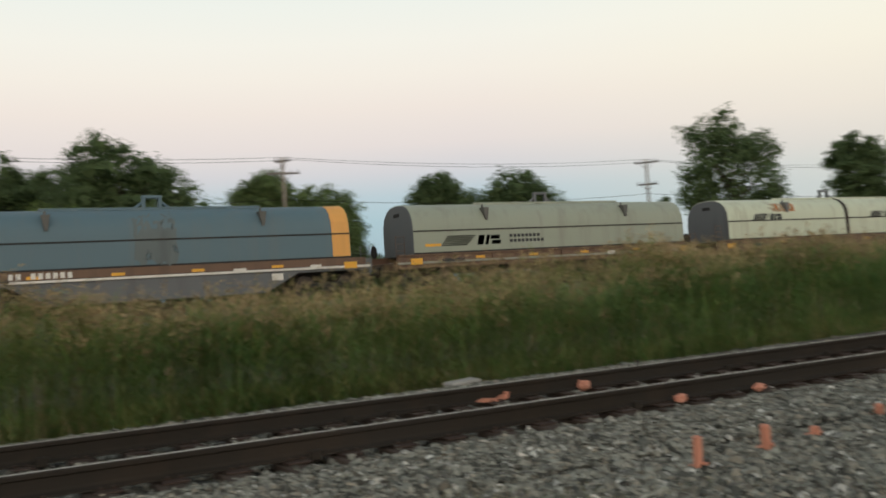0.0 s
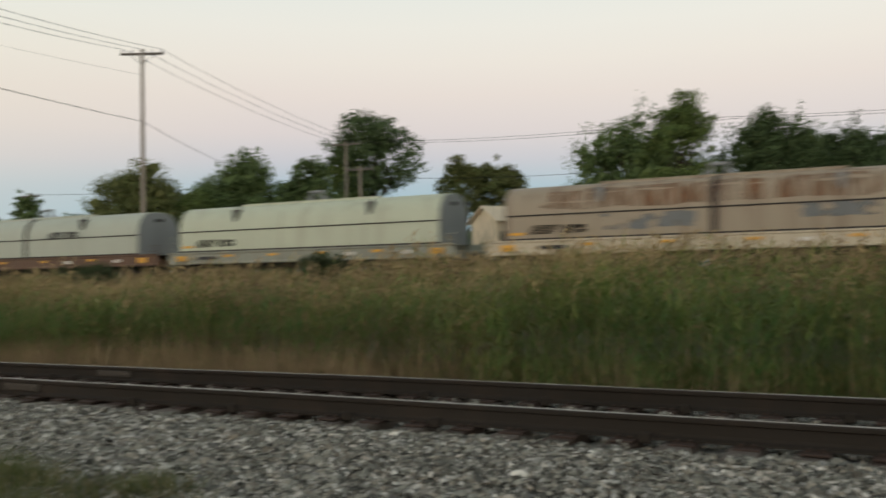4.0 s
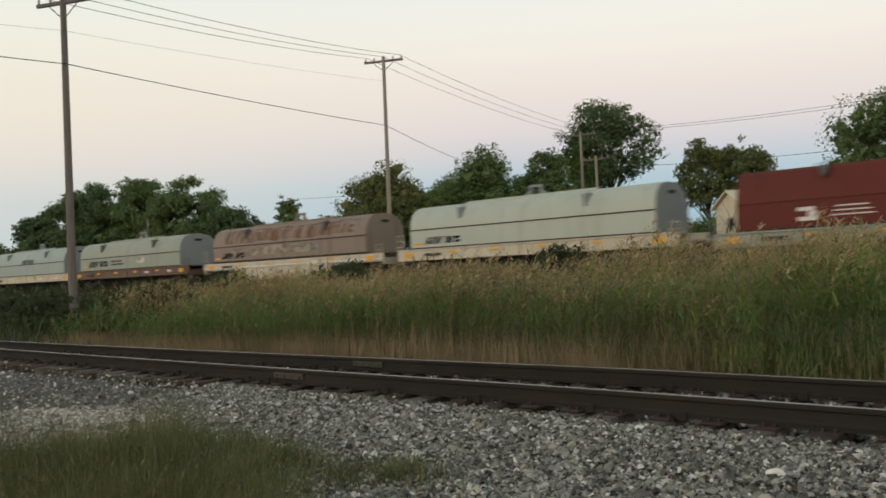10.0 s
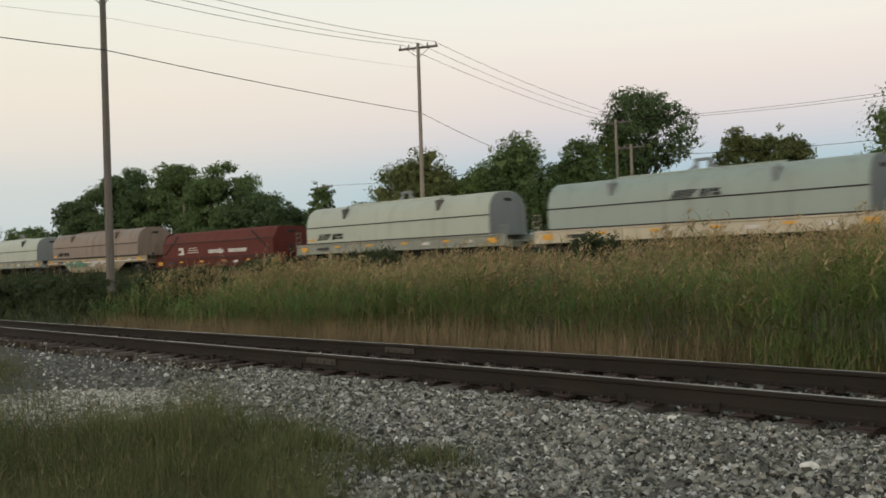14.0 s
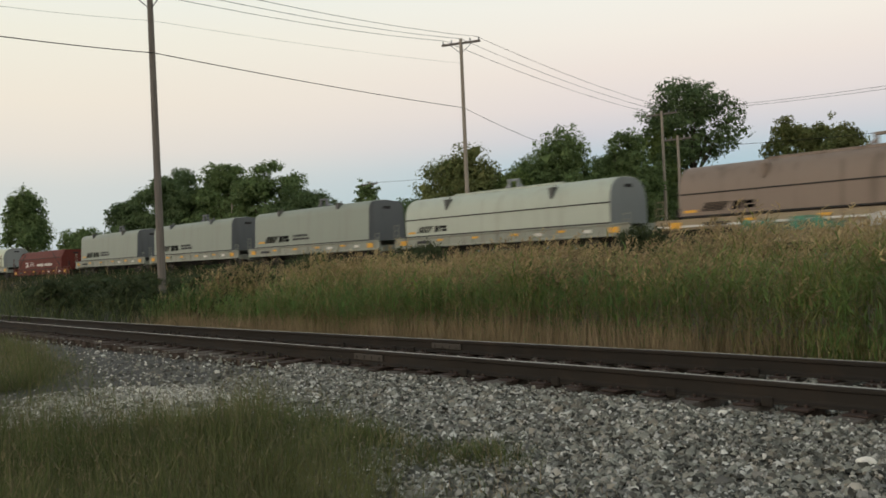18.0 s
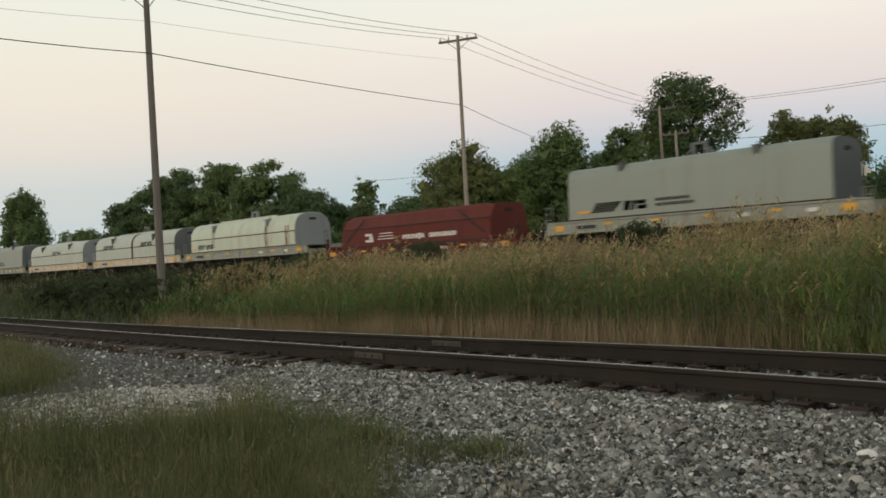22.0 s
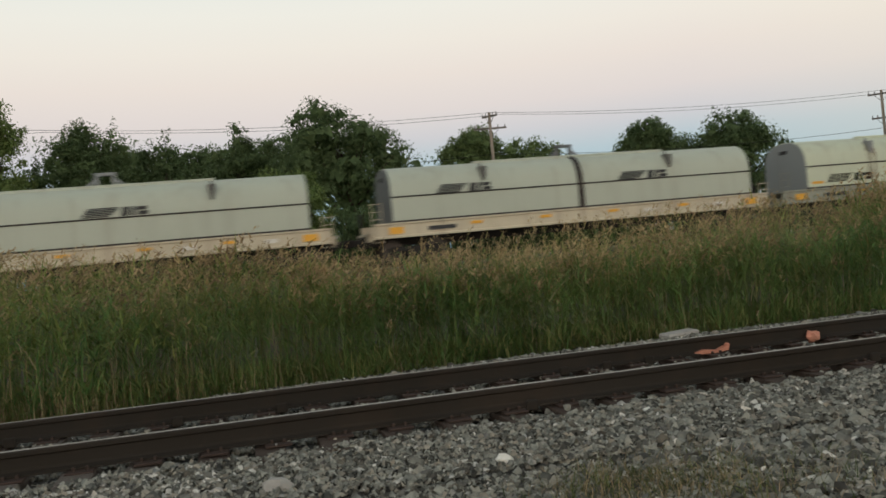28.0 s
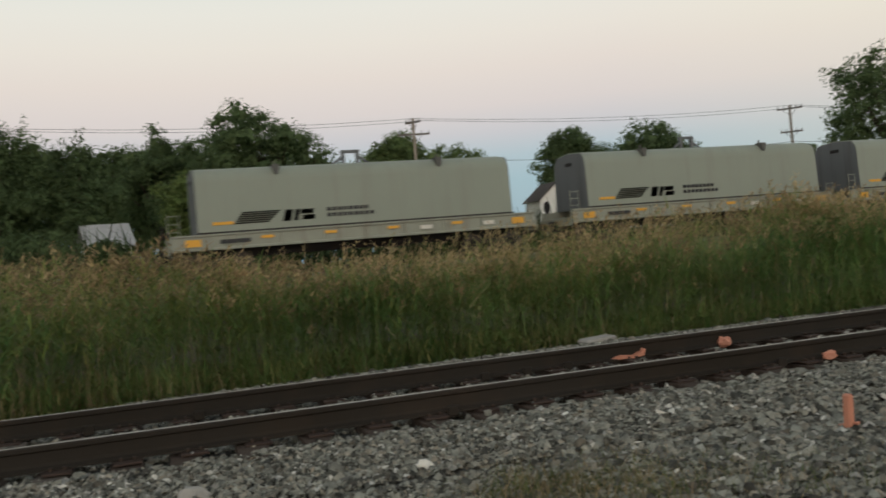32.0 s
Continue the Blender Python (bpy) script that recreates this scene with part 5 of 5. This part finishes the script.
def coil_car(style, length, coupled, mat, sill_mat, end_mat, label, emblem=None, trim=None, ends=None, patches=(), seed=0, two=False, deep=False, lip=None):
    """style: round, box, canted or low; length: of the hood; coupled: over the couplers."""
    rs = random.Random(seed)
    car = thing("coil_car", label, "rail car", "coil cars of the passing train")
    h = length / 2
    low = {"round": 1.50, "box": 1.53, "canted": 1.30, "low": 1.02}[style]
    crown = {"round": 3.70, "box": 4.02, "canted": 3.58, "low": 2.90}[style]
    if style == "round":
        prof = arch(SIDE, low, 2.45, crown)
    elif style == "box":
        prof = box_hood(SIDE, low, 3.86, crown)
    elif style == "canted":
        prof = cant_hood(SIDE, low, 2.35, crown)
    else:
        prof = cant_hood(SIDE, low, 2.10, crown)
    inner = [(y * 0.985, low + (z - low) * 0.985) for y, z in prof]
    spans = [(-h, -0.03), (0.03, h)] if two else [(-h, h)]
    for a, b in spans:
        bm = bmesh.new()
        if style == "low":
            xs = [(a, 1, 0.90, 0.10 * low), a + 0.9, (a + b) / 2, b - 0.9, (b, 1, 0.90, 0.10 * low)]
        elif style == "box":
            xs = [a, (b - 0.25), (b, 1, 0.97, 0.03 * low)]
        else:
            xs = [a, a + 0.12, (a + b) / 2, b - 0.12, b]
        add_loft(bm, prof, xs)
        for e in bm.edges:
            e.smooth = len(e.link_faces) == 2 and e.calc_face_angle() < 0.6
        part("hood", bm, mat, car, "", style in ("round", "box"))
    for s in (-1, 1):
        x = s * (h + 0.012)
        part("hood_end", loft(inner, [x - 0.02, x + 0.02]), end_mat, car, "dark weathered end plate")
        part("end_vent", box((x + s * 0.03, 0, low + (crown - low) * 0.80), (0.03, 0.55, 0.16), 0.01), M_DARK, car)
    # long seam along the side, hood foot, hoop and lifting brackets
    if style in ("round", "canted", "low"):
        z = {"round": 2.47, "canted": 2.36, "low": 2.12}[style]
        for s in (-1, 1):
            part("seam_rib", box((0, s * (SIDE + 0.012), z), (length, 0.03, 0.055), 0.006), M_DARK if style != "canted" else mat, car, "dark longitudinal seam")
    for s in (-1, 1):
        part("foot_rail", box((0, s * (SIDE + 0.01), low + 0.03), (length + 0.05, 0.05, 0.07), 0.008), M_DARK, car)
    if style != "low":
        for q in (-0.26, 0.26):
            for s in (-1, 1):
                top = crown - (0.42 if style == "round" else 0.20)
                # a gusset that narrows downwards, with a lug on top
                bm = bmesh.new()
                out = SIDE - (0.0 if style == "round" else 0.06)
                deep_to = 0.40 if style == "round" else 0.22
                wide = [(-0.14, top + 0.15), (0.14, top + 0.15), (0.11, top - 0.03), (0.05, top - deep_to), (-0.05, top - deep_to), (-0.11, top - 0.03)]
                rings = [[bm.verts.new((q * length + a, s * yy, zz)) for a, zz in wide] for yy in (out - 0.42, out + 0.03)]
                for j in range(6):
                    bm.faces.new((rings[0][j], rings[0][(j + 1) % 6], rings[1][(j + 1) % 6], rings[1][j]))
                bm.faces.new(rings[0][::-1]), bm.faces.new(rings[1])
                bmesh.ops.recalc_face_normals(bm, faces=bm.faces[:])
                add_tube(bm, (q * length, s * (out - 0.30), top + 0.12), (q * length, s * (out - 0.30), top + 0.30), 0.05, 0.04, 6)
                part("lifting_bracket", bm, M_BRACKET if seed % 3 else end_mat, car)
        bm = bmesh.new()
        zt = crown - 0.06
        for s in (-1, 1):
            add_box(bm, (s * 0.30, 0, zt + 0.26), (0.13, 0.16, 0.52), 0.01)
            add_tube(bm, (s * 0.80, 0, zt), (s * 0.33, 0, zt + 0.34), 0.055, 0.055, 6)
        add_box(bm, (0, 0, zt + 0.54), (0.76, 0.18, 0.12), 0.02)
        if style != "canted":
            part("lifting_hoop", bm, end_mat, car, "steel lifting hoop on the roof")
    if style == "round":
        for s in (-1, 1):
            part("roof_rib", box((0, s * 0.62, crown - 0.03), (0.54 * length, 0.10, 0.12), 0.01), mat, car)
    if two:
        part("joint_band", loft([(y * 1.02, z if z < low + 0.1 else z + 0.03) for y, z in prof], [-0.12, 0.12]), M_DARK, car, "dark band between hood halves")
    if style == "low":
        for s in (-1, 1):
            for q in (-1, 1):
                bm = box((q * (h - 1.35), s * (SIDE + 0.02), low + 1.0), (2.3, 0.03, 0.10), 0.005, pose(0, 0, 0, 0, q * 34, 0))
                part("diagonal_brace", bm, M_DARK, car)
            part("end_post", box((s * (h + 1.7), -SIDE + 0.12, 1.40), (0.14, 0.14, 0.55), 0.02), M_DARK, car, "short dark end post")
    # sills and deck
    deck = coupled / 2 - 0.55
    bottom = low - 0.60
    for s in (-1, 1):
        if deep:
            bm = bmesh.new()
            add_loft(bm, [(s * (SIDE - 0.10), 0), (s * (SIDE - 0.04), 0), (s * (SIDE - 0.04), 1.0), (s * (SIDE - 0.10), 1.0)],
                     [(-deck, 1, 0.45, low - 0.50), (-deck * 0.62, 1, 0.45, low - 0.50), (-deck * 0.46, 1, 1.15, low - 1.2), (deck * 0.46, 1, 1.15, low - 1.2), (deck * 0.62, 1, 0.45, low - 0.50), (deck, 1, 0.45, low - 0.50)])
        else:
            i, o, w = s * (SIDE - 0.13), s * (SIDE + 0.05), s * (SIDE - 0.02)
            bm = loft([(i, low), (o, low), (o, low - 0.06), (w, low - 0.08), (w, low - 0.49), (o, low - 0.51), (o, low - 0.58), (i, low - 0.58)], [-deck + 0.15, 0, deck - 0.15])
        part("side_sill", bm, sill_mat, car)
        if not deep:
            for k in range(9):
                part("stake_rib", box(((k - 4) * deck * 0.22, s * (SIDE + 0.005), low - 0.29), (0.08, 0.06, 0.44), 0.01), sill_mat, car)
    if trim is not None:
        part("sill_stripe", box((0, -SIDE - 0.035, low - 0.36), (2 * deck - 0.2, 0.03, 0.09), 0.01), trim, car, "pale stripe along the sill")
    if lip is not None:
        part("sill_lip", box((0, -SIDE - 0.02, low - 0.15), (2 * deck - 0.6, 0.05, 0.30), 0.01), lip, car, "rusty brown upper sill")
        bm = bmesh.new()
        for k in (0, 1, 3, 4, 5, 6, 7, 8):
            add_box(bm, (-deck + 3.3 + 0.23 * k, -SIDE - 0.052, low - 0.16), (0.15, 0.01, 0.20))
        part("stencil", bm, M_WHITE, car, "row of small white stencilled marks")
        part("data_panel", box((deck - 4.0, -SIDE + 0.03, low - 0.62), (0.45, 0.02, 0.26)), M_WHITE, car, "small white data panel")
    part("centre_sill", box((0, 0, 0.86), (2 * deck + 0.3, 0.6, 0.46), 0.03), M_DARK, car)
    for s in (-1, 1):
        xe = s * (deck - 0.5)
        part("end_platform", box((s * (h + deck) / 2, 0, 1.14), (deck - h + 0.1, 2.7, 0.10), 0.01), sill_mat, car)
        part("end_sill", box((s * (deck - 0.06), 0, 1.02), (0.14, 2.7, 0.34), 0.02), sill_mat, car)
        bm = box((s * (deck + 0.30), 0, 0.86), (0.62, 0.24, 0.26), 0.03)
        add_box(bm, (s * (deck + 0.55), 0.05, 0.86), (0.22, 0.34, 0.32), 0.04)
        part("coupler", bm, M_DARK, car)
        ladder(car, s * (deck - 0.28), -SIDE + 0.03, 0.75, 1.95 if s > 0 else 2.3, sill_mat)
        truck(car, s * (coupled / 2 - 2.35))
    bm = bmesh.new()
    add_tube(bm, (-deck + 0.02, 0.6, 1.75), (-deck - 0.02, 0.6, 1.75), 0.28, None, 14)
    part("brake_wheel", bm, M_DARK, car)
    part("brake_cylinder", tube((1.2, -0.6, 0.72), (2.0, -0.6, 0.72), 0.16, None, 10), M_DARK, car)
    # yellow reflectors along the sill, stencils
    for q in (-0.94, -0.55, -0.2, 0.16, 0.55, 0.94):
        big = abs(q) > 0.9
        part("reflector", box((q * (deck - 0.5), -SIDE - 0.045, low - (0.30 if big else 0.22)), (0.55 if big else 0.46, 0.012, 0.26 if big else 0.11)), M_YELLOW, car)
    for q, w in ((-0.72, 1.1), (0.36, 0.5), (0.75, 0.45)):
        part("stencil", box((q * (deck - 0.5), -SIDE - 0.046, low - 0.30), (w, 0.012, 0.15)), M_WHITE if w < 1 else M_BLACK, car, "stencilled data panel")
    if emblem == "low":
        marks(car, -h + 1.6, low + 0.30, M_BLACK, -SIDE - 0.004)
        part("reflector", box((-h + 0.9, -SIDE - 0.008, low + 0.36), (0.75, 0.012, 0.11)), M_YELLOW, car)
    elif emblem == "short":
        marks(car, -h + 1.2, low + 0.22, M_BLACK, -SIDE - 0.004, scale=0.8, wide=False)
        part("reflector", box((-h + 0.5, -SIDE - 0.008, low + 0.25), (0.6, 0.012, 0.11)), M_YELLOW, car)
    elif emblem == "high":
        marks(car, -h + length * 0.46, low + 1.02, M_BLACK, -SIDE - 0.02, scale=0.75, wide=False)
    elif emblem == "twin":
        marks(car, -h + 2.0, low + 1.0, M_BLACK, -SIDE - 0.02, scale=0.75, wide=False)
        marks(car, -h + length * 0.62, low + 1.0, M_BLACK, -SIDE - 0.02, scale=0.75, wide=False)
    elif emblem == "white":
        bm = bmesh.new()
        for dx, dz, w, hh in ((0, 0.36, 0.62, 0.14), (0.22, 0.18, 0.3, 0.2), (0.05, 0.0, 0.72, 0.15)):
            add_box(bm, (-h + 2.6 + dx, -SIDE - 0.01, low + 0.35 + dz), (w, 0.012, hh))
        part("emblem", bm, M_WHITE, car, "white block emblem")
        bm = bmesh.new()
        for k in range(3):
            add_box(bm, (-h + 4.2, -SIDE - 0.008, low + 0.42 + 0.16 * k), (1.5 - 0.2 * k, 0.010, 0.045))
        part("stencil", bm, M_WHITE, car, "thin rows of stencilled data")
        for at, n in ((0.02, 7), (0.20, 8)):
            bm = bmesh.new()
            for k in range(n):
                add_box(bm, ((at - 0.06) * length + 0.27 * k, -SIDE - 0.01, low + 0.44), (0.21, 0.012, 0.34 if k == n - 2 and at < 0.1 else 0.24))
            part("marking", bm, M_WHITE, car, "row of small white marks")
    if ends is not None:
        for s in (-1, 1):
            part("end_band", loft([(y * 1.008, z + (0.012 if z > low + 0.2 else 0)) for y, z in prof], [s * (h - 0.75), s * (h + 0.004)]), ends, car, "orange painted end of the hood")
    rise = [(z, -y) for y, z in prof if y <= 0]
    for px, pz, pw, ph, pm in patches:
        nx, nz = 14, 6
        verts, faces = [], []
        for i in range(nx + 1):
            for j in range(nz + 1):
                z = pz + ph * (j / nz - 0.5) + 0.08 * ph * rs.uniform(-1, 1)
                out = float(np.interp(z, [r[0] for r in rise], [r[1] for r in rise])) if z > low else SIDE + 0.05
                verts.append((px + pw * (i / nx - 0.5) + 0.03 * pw * rs.uniform(-1, 1), -out - 0.014, z))
        for i in range(nx):
            for j in range(nz):
                q = i * (nz + 1) + j
                faces.append((q, q + nz + 1, q + nz + 2, q + 1))
        ob = new("stain", quick_mesh("stain", verts, faces, pm))
        ob.parent = car
        tagged(ob, "patch of worn spray paint and rust")
    return car


C_PALE = paint("pale_green_white_paint", (0.56, 0.61, 0.465), (0.22, 0.17, 0.11), 0.35)
C_WHITE = paint("off_white_paint", (0.475, 0.52, 0.43), (0.26, 0.22, 0.16), 0.28)
C_GREY = paint("light_grey_paint", (0.285, 0.322, 0.265), (0.20, 0.18, 0.15), 0.25)
C_GREEN = paint("grey_green_paint", (0.32, 0.355, 0.28), (0.17, 0.15, 0.12), 0.35)
C_GRIME = paint("sooty_grey_paint", (0.225, 0.235, 0.195), (0.12, 0.10, 0.08), 0.5)
C_BLUE = paint("faded_blue_paint", (0.100, 0.168, 0.200), (0.16, 0.17, 0.16), 0.35)
C_ORANGE = paint("orange_yellow_paint", (0.80, 0.40, 0.10), (0.35, 0.2, 0.09), 0.25)
C_TAN = paint("rust_stained_tan_paint", (0.33, 0.265, 0.165), (0.13, 0.085, 0.05), 0.75)
C_BROWN = paint("brown_weathered_paint", (0.25, 0.19, 0.145), (0.11, 0.075, 0.05), 0.7)
C_BEIGE = paint("dirty_beige_paint", (0.36, 0.305, 0.22), (0.16, 0.10, 0.07), 0.75)
C_RED = paint("oxide_red_paint", (0.132, 0.029, 0.020), (0.07, 0.022, 0.015), 0.5, 0.65, 0.0, True, 0.2)
C_STEELB = paint("blue_grey_paint", (0.34, 0.41, 0.36), (0.19, 0.17, 0.14), 0.35)
E_DARK = paint("sooty_grey_end", (0.13, 0.14, 0.145), (0.06, 0.055, 0.05), 0.5)
E_GREY = paint("mid_grey_end", (0.25, 0.27, 0.27), (0.12, 0.11, 0.10), 0.4)
S_GREY = paint("light_grey_sill", (0.31, 0.33, 0.27), (0.15, 0.11, 0.08), 0.5)
S_RUST = paint("rusty_brown_sill", (0.15, 0.085, 0.05), (0.06, 0.04, 0.03), 0.6)
S_CREAM = paint("cream_sill", (0.62, 0.56, 0.42), (0.22, 0.14, 0.09), 0.5)

def worn(name, rgb, lo=0.42, hi=0.56, stretch=(1, 1, 1), scale=1.6):
    """Paint or rust that covers its ground in blotches."""
    m = paint(name, rgb, tuple(0.5 * v for v in rgb), 0.4, 0.75)
    n, l = m.node_tree.nodes, m.node_tree.links
    l.new(ranged(n, l, noise_at(n, l, scale, 5.0, stretch), lo, hi, 0.0, 0.9), n["Principled BSDF"].inputs["Alpha"])
    return m


W_ORANGE = worn("rust_orange_spray", (0.50, 0.20, 0.07))
W_GREY = worn("grey_spray", (0.20, 0.215, 0.215), 0.44, 0.50)
W_PANEL = worn("repainted_panel", (0.145, 0.175, 0.175), 0.30, 0.42)
W_BROWN = worn("brown_spray", (0.17, 0.11, 0.075))
W_WHITE = worn("white_spray", (0.66, 0.65, 0.60), 0.46, 0.52)
W_GREEN = worn("green_spray", (0.10, 0.29, 0.19))
W_BEIGE = worn("beige_spray", (0.42, 0.36, 0.27))
W_RUST = worn("rust_streak", (0.24, 0.115, 0.05), 0.40, 0.68, (2.5, 1, 0.25), 2.0)

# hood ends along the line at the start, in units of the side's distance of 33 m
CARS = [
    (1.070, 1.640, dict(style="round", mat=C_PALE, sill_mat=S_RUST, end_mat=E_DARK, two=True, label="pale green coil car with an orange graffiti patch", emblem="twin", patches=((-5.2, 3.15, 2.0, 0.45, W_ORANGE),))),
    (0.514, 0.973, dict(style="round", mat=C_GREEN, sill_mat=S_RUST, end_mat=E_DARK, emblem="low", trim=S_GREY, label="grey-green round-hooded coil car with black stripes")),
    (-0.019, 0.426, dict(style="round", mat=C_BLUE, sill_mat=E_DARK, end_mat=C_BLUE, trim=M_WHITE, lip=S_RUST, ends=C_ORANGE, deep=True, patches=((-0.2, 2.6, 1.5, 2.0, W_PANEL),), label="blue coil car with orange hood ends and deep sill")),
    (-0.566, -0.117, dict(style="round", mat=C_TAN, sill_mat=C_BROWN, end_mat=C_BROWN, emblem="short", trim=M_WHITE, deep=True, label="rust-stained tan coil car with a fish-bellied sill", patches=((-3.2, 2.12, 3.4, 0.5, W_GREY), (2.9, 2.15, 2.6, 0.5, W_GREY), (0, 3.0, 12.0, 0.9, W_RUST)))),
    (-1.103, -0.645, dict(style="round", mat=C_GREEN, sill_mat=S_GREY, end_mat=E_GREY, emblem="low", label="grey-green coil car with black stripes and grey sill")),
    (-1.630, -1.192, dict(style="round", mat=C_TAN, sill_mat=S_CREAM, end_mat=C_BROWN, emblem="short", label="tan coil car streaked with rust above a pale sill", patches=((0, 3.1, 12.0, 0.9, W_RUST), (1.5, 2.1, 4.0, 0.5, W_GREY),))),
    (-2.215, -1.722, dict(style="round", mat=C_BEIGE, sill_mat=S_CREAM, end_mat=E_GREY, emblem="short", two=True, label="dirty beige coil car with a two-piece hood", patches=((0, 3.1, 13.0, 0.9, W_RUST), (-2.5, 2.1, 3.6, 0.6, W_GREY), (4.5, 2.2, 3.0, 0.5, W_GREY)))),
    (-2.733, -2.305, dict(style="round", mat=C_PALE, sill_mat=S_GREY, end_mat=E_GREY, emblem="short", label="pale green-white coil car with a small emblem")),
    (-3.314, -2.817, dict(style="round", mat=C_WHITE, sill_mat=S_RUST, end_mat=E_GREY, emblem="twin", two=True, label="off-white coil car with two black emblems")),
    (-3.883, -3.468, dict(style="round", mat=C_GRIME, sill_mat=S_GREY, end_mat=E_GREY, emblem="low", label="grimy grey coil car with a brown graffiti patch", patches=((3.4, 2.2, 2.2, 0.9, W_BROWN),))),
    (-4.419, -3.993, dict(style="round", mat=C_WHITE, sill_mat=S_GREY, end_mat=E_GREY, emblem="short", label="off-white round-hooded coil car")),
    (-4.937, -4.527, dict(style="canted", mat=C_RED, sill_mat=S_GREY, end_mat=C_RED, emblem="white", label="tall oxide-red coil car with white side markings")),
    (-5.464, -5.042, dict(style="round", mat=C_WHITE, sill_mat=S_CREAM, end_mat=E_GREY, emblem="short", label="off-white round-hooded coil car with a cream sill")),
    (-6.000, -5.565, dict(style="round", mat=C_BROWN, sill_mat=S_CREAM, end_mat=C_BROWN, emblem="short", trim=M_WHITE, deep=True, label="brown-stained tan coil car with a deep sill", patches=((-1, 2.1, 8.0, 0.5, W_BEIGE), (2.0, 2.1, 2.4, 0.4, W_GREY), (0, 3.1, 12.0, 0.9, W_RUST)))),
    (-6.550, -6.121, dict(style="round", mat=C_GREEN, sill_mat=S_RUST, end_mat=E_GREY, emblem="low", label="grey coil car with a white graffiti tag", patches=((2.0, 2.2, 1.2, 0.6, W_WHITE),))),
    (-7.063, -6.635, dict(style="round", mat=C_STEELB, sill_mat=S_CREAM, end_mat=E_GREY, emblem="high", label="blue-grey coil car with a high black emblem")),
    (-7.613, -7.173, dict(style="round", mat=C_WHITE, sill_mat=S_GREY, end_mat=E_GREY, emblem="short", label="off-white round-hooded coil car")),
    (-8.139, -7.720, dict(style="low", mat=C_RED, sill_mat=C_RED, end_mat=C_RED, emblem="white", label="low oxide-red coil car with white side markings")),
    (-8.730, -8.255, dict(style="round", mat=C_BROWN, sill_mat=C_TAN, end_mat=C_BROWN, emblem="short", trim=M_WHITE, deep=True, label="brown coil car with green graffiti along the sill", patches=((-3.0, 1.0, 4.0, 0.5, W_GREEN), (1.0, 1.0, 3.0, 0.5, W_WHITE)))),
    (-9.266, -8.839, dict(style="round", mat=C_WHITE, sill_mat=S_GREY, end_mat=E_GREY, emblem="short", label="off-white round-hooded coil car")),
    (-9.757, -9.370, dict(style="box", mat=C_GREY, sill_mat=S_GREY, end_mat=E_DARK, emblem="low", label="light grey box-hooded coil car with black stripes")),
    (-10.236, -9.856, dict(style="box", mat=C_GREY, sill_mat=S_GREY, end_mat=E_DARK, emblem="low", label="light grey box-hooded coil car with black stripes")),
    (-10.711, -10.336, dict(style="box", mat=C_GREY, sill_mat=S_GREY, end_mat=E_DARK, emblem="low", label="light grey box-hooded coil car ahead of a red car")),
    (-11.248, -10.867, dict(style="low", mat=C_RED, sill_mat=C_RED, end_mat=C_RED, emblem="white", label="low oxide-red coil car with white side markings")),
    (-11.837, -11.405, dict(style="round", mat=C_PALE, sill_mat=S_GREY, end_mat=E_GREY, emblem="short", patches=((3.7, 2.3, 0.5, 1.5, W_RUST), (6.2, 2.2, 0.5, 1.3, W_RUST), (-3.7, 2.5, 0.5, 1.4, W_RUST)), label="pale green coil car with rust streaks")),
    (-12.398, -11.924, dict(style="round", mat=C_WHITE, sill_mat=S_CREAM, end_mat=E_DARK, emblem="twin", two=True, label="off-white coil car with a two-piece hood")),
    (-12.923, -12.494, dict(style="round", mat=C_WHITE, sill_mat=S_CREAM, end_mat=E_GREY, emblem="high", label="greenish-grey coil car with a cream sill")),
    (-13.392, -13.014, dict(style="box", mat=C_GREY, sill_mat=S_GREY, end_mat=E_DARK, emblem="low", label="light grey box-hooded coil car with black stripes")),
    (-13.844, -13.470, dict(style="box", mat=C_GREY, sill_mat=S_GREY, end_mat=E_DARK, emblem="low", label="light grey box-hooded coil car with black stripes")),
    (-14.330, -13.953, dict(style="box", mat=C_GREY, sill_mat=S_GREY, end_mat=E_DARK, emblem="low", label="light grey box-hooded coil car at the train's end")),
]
TRAIN = []
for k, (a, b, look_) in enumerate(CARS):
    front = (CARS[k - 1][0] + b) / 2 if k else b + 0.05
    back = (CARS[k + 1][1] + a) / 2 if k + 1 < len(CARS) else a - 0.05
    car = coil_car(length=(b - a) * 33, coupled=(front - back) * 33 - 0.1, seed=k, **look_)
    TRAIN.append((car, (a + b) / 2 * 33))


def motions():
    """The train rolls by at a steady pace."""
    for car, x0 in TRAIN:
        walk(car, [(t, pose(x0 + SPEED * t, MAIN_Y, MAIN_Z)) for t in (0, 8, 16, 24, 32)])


motions()
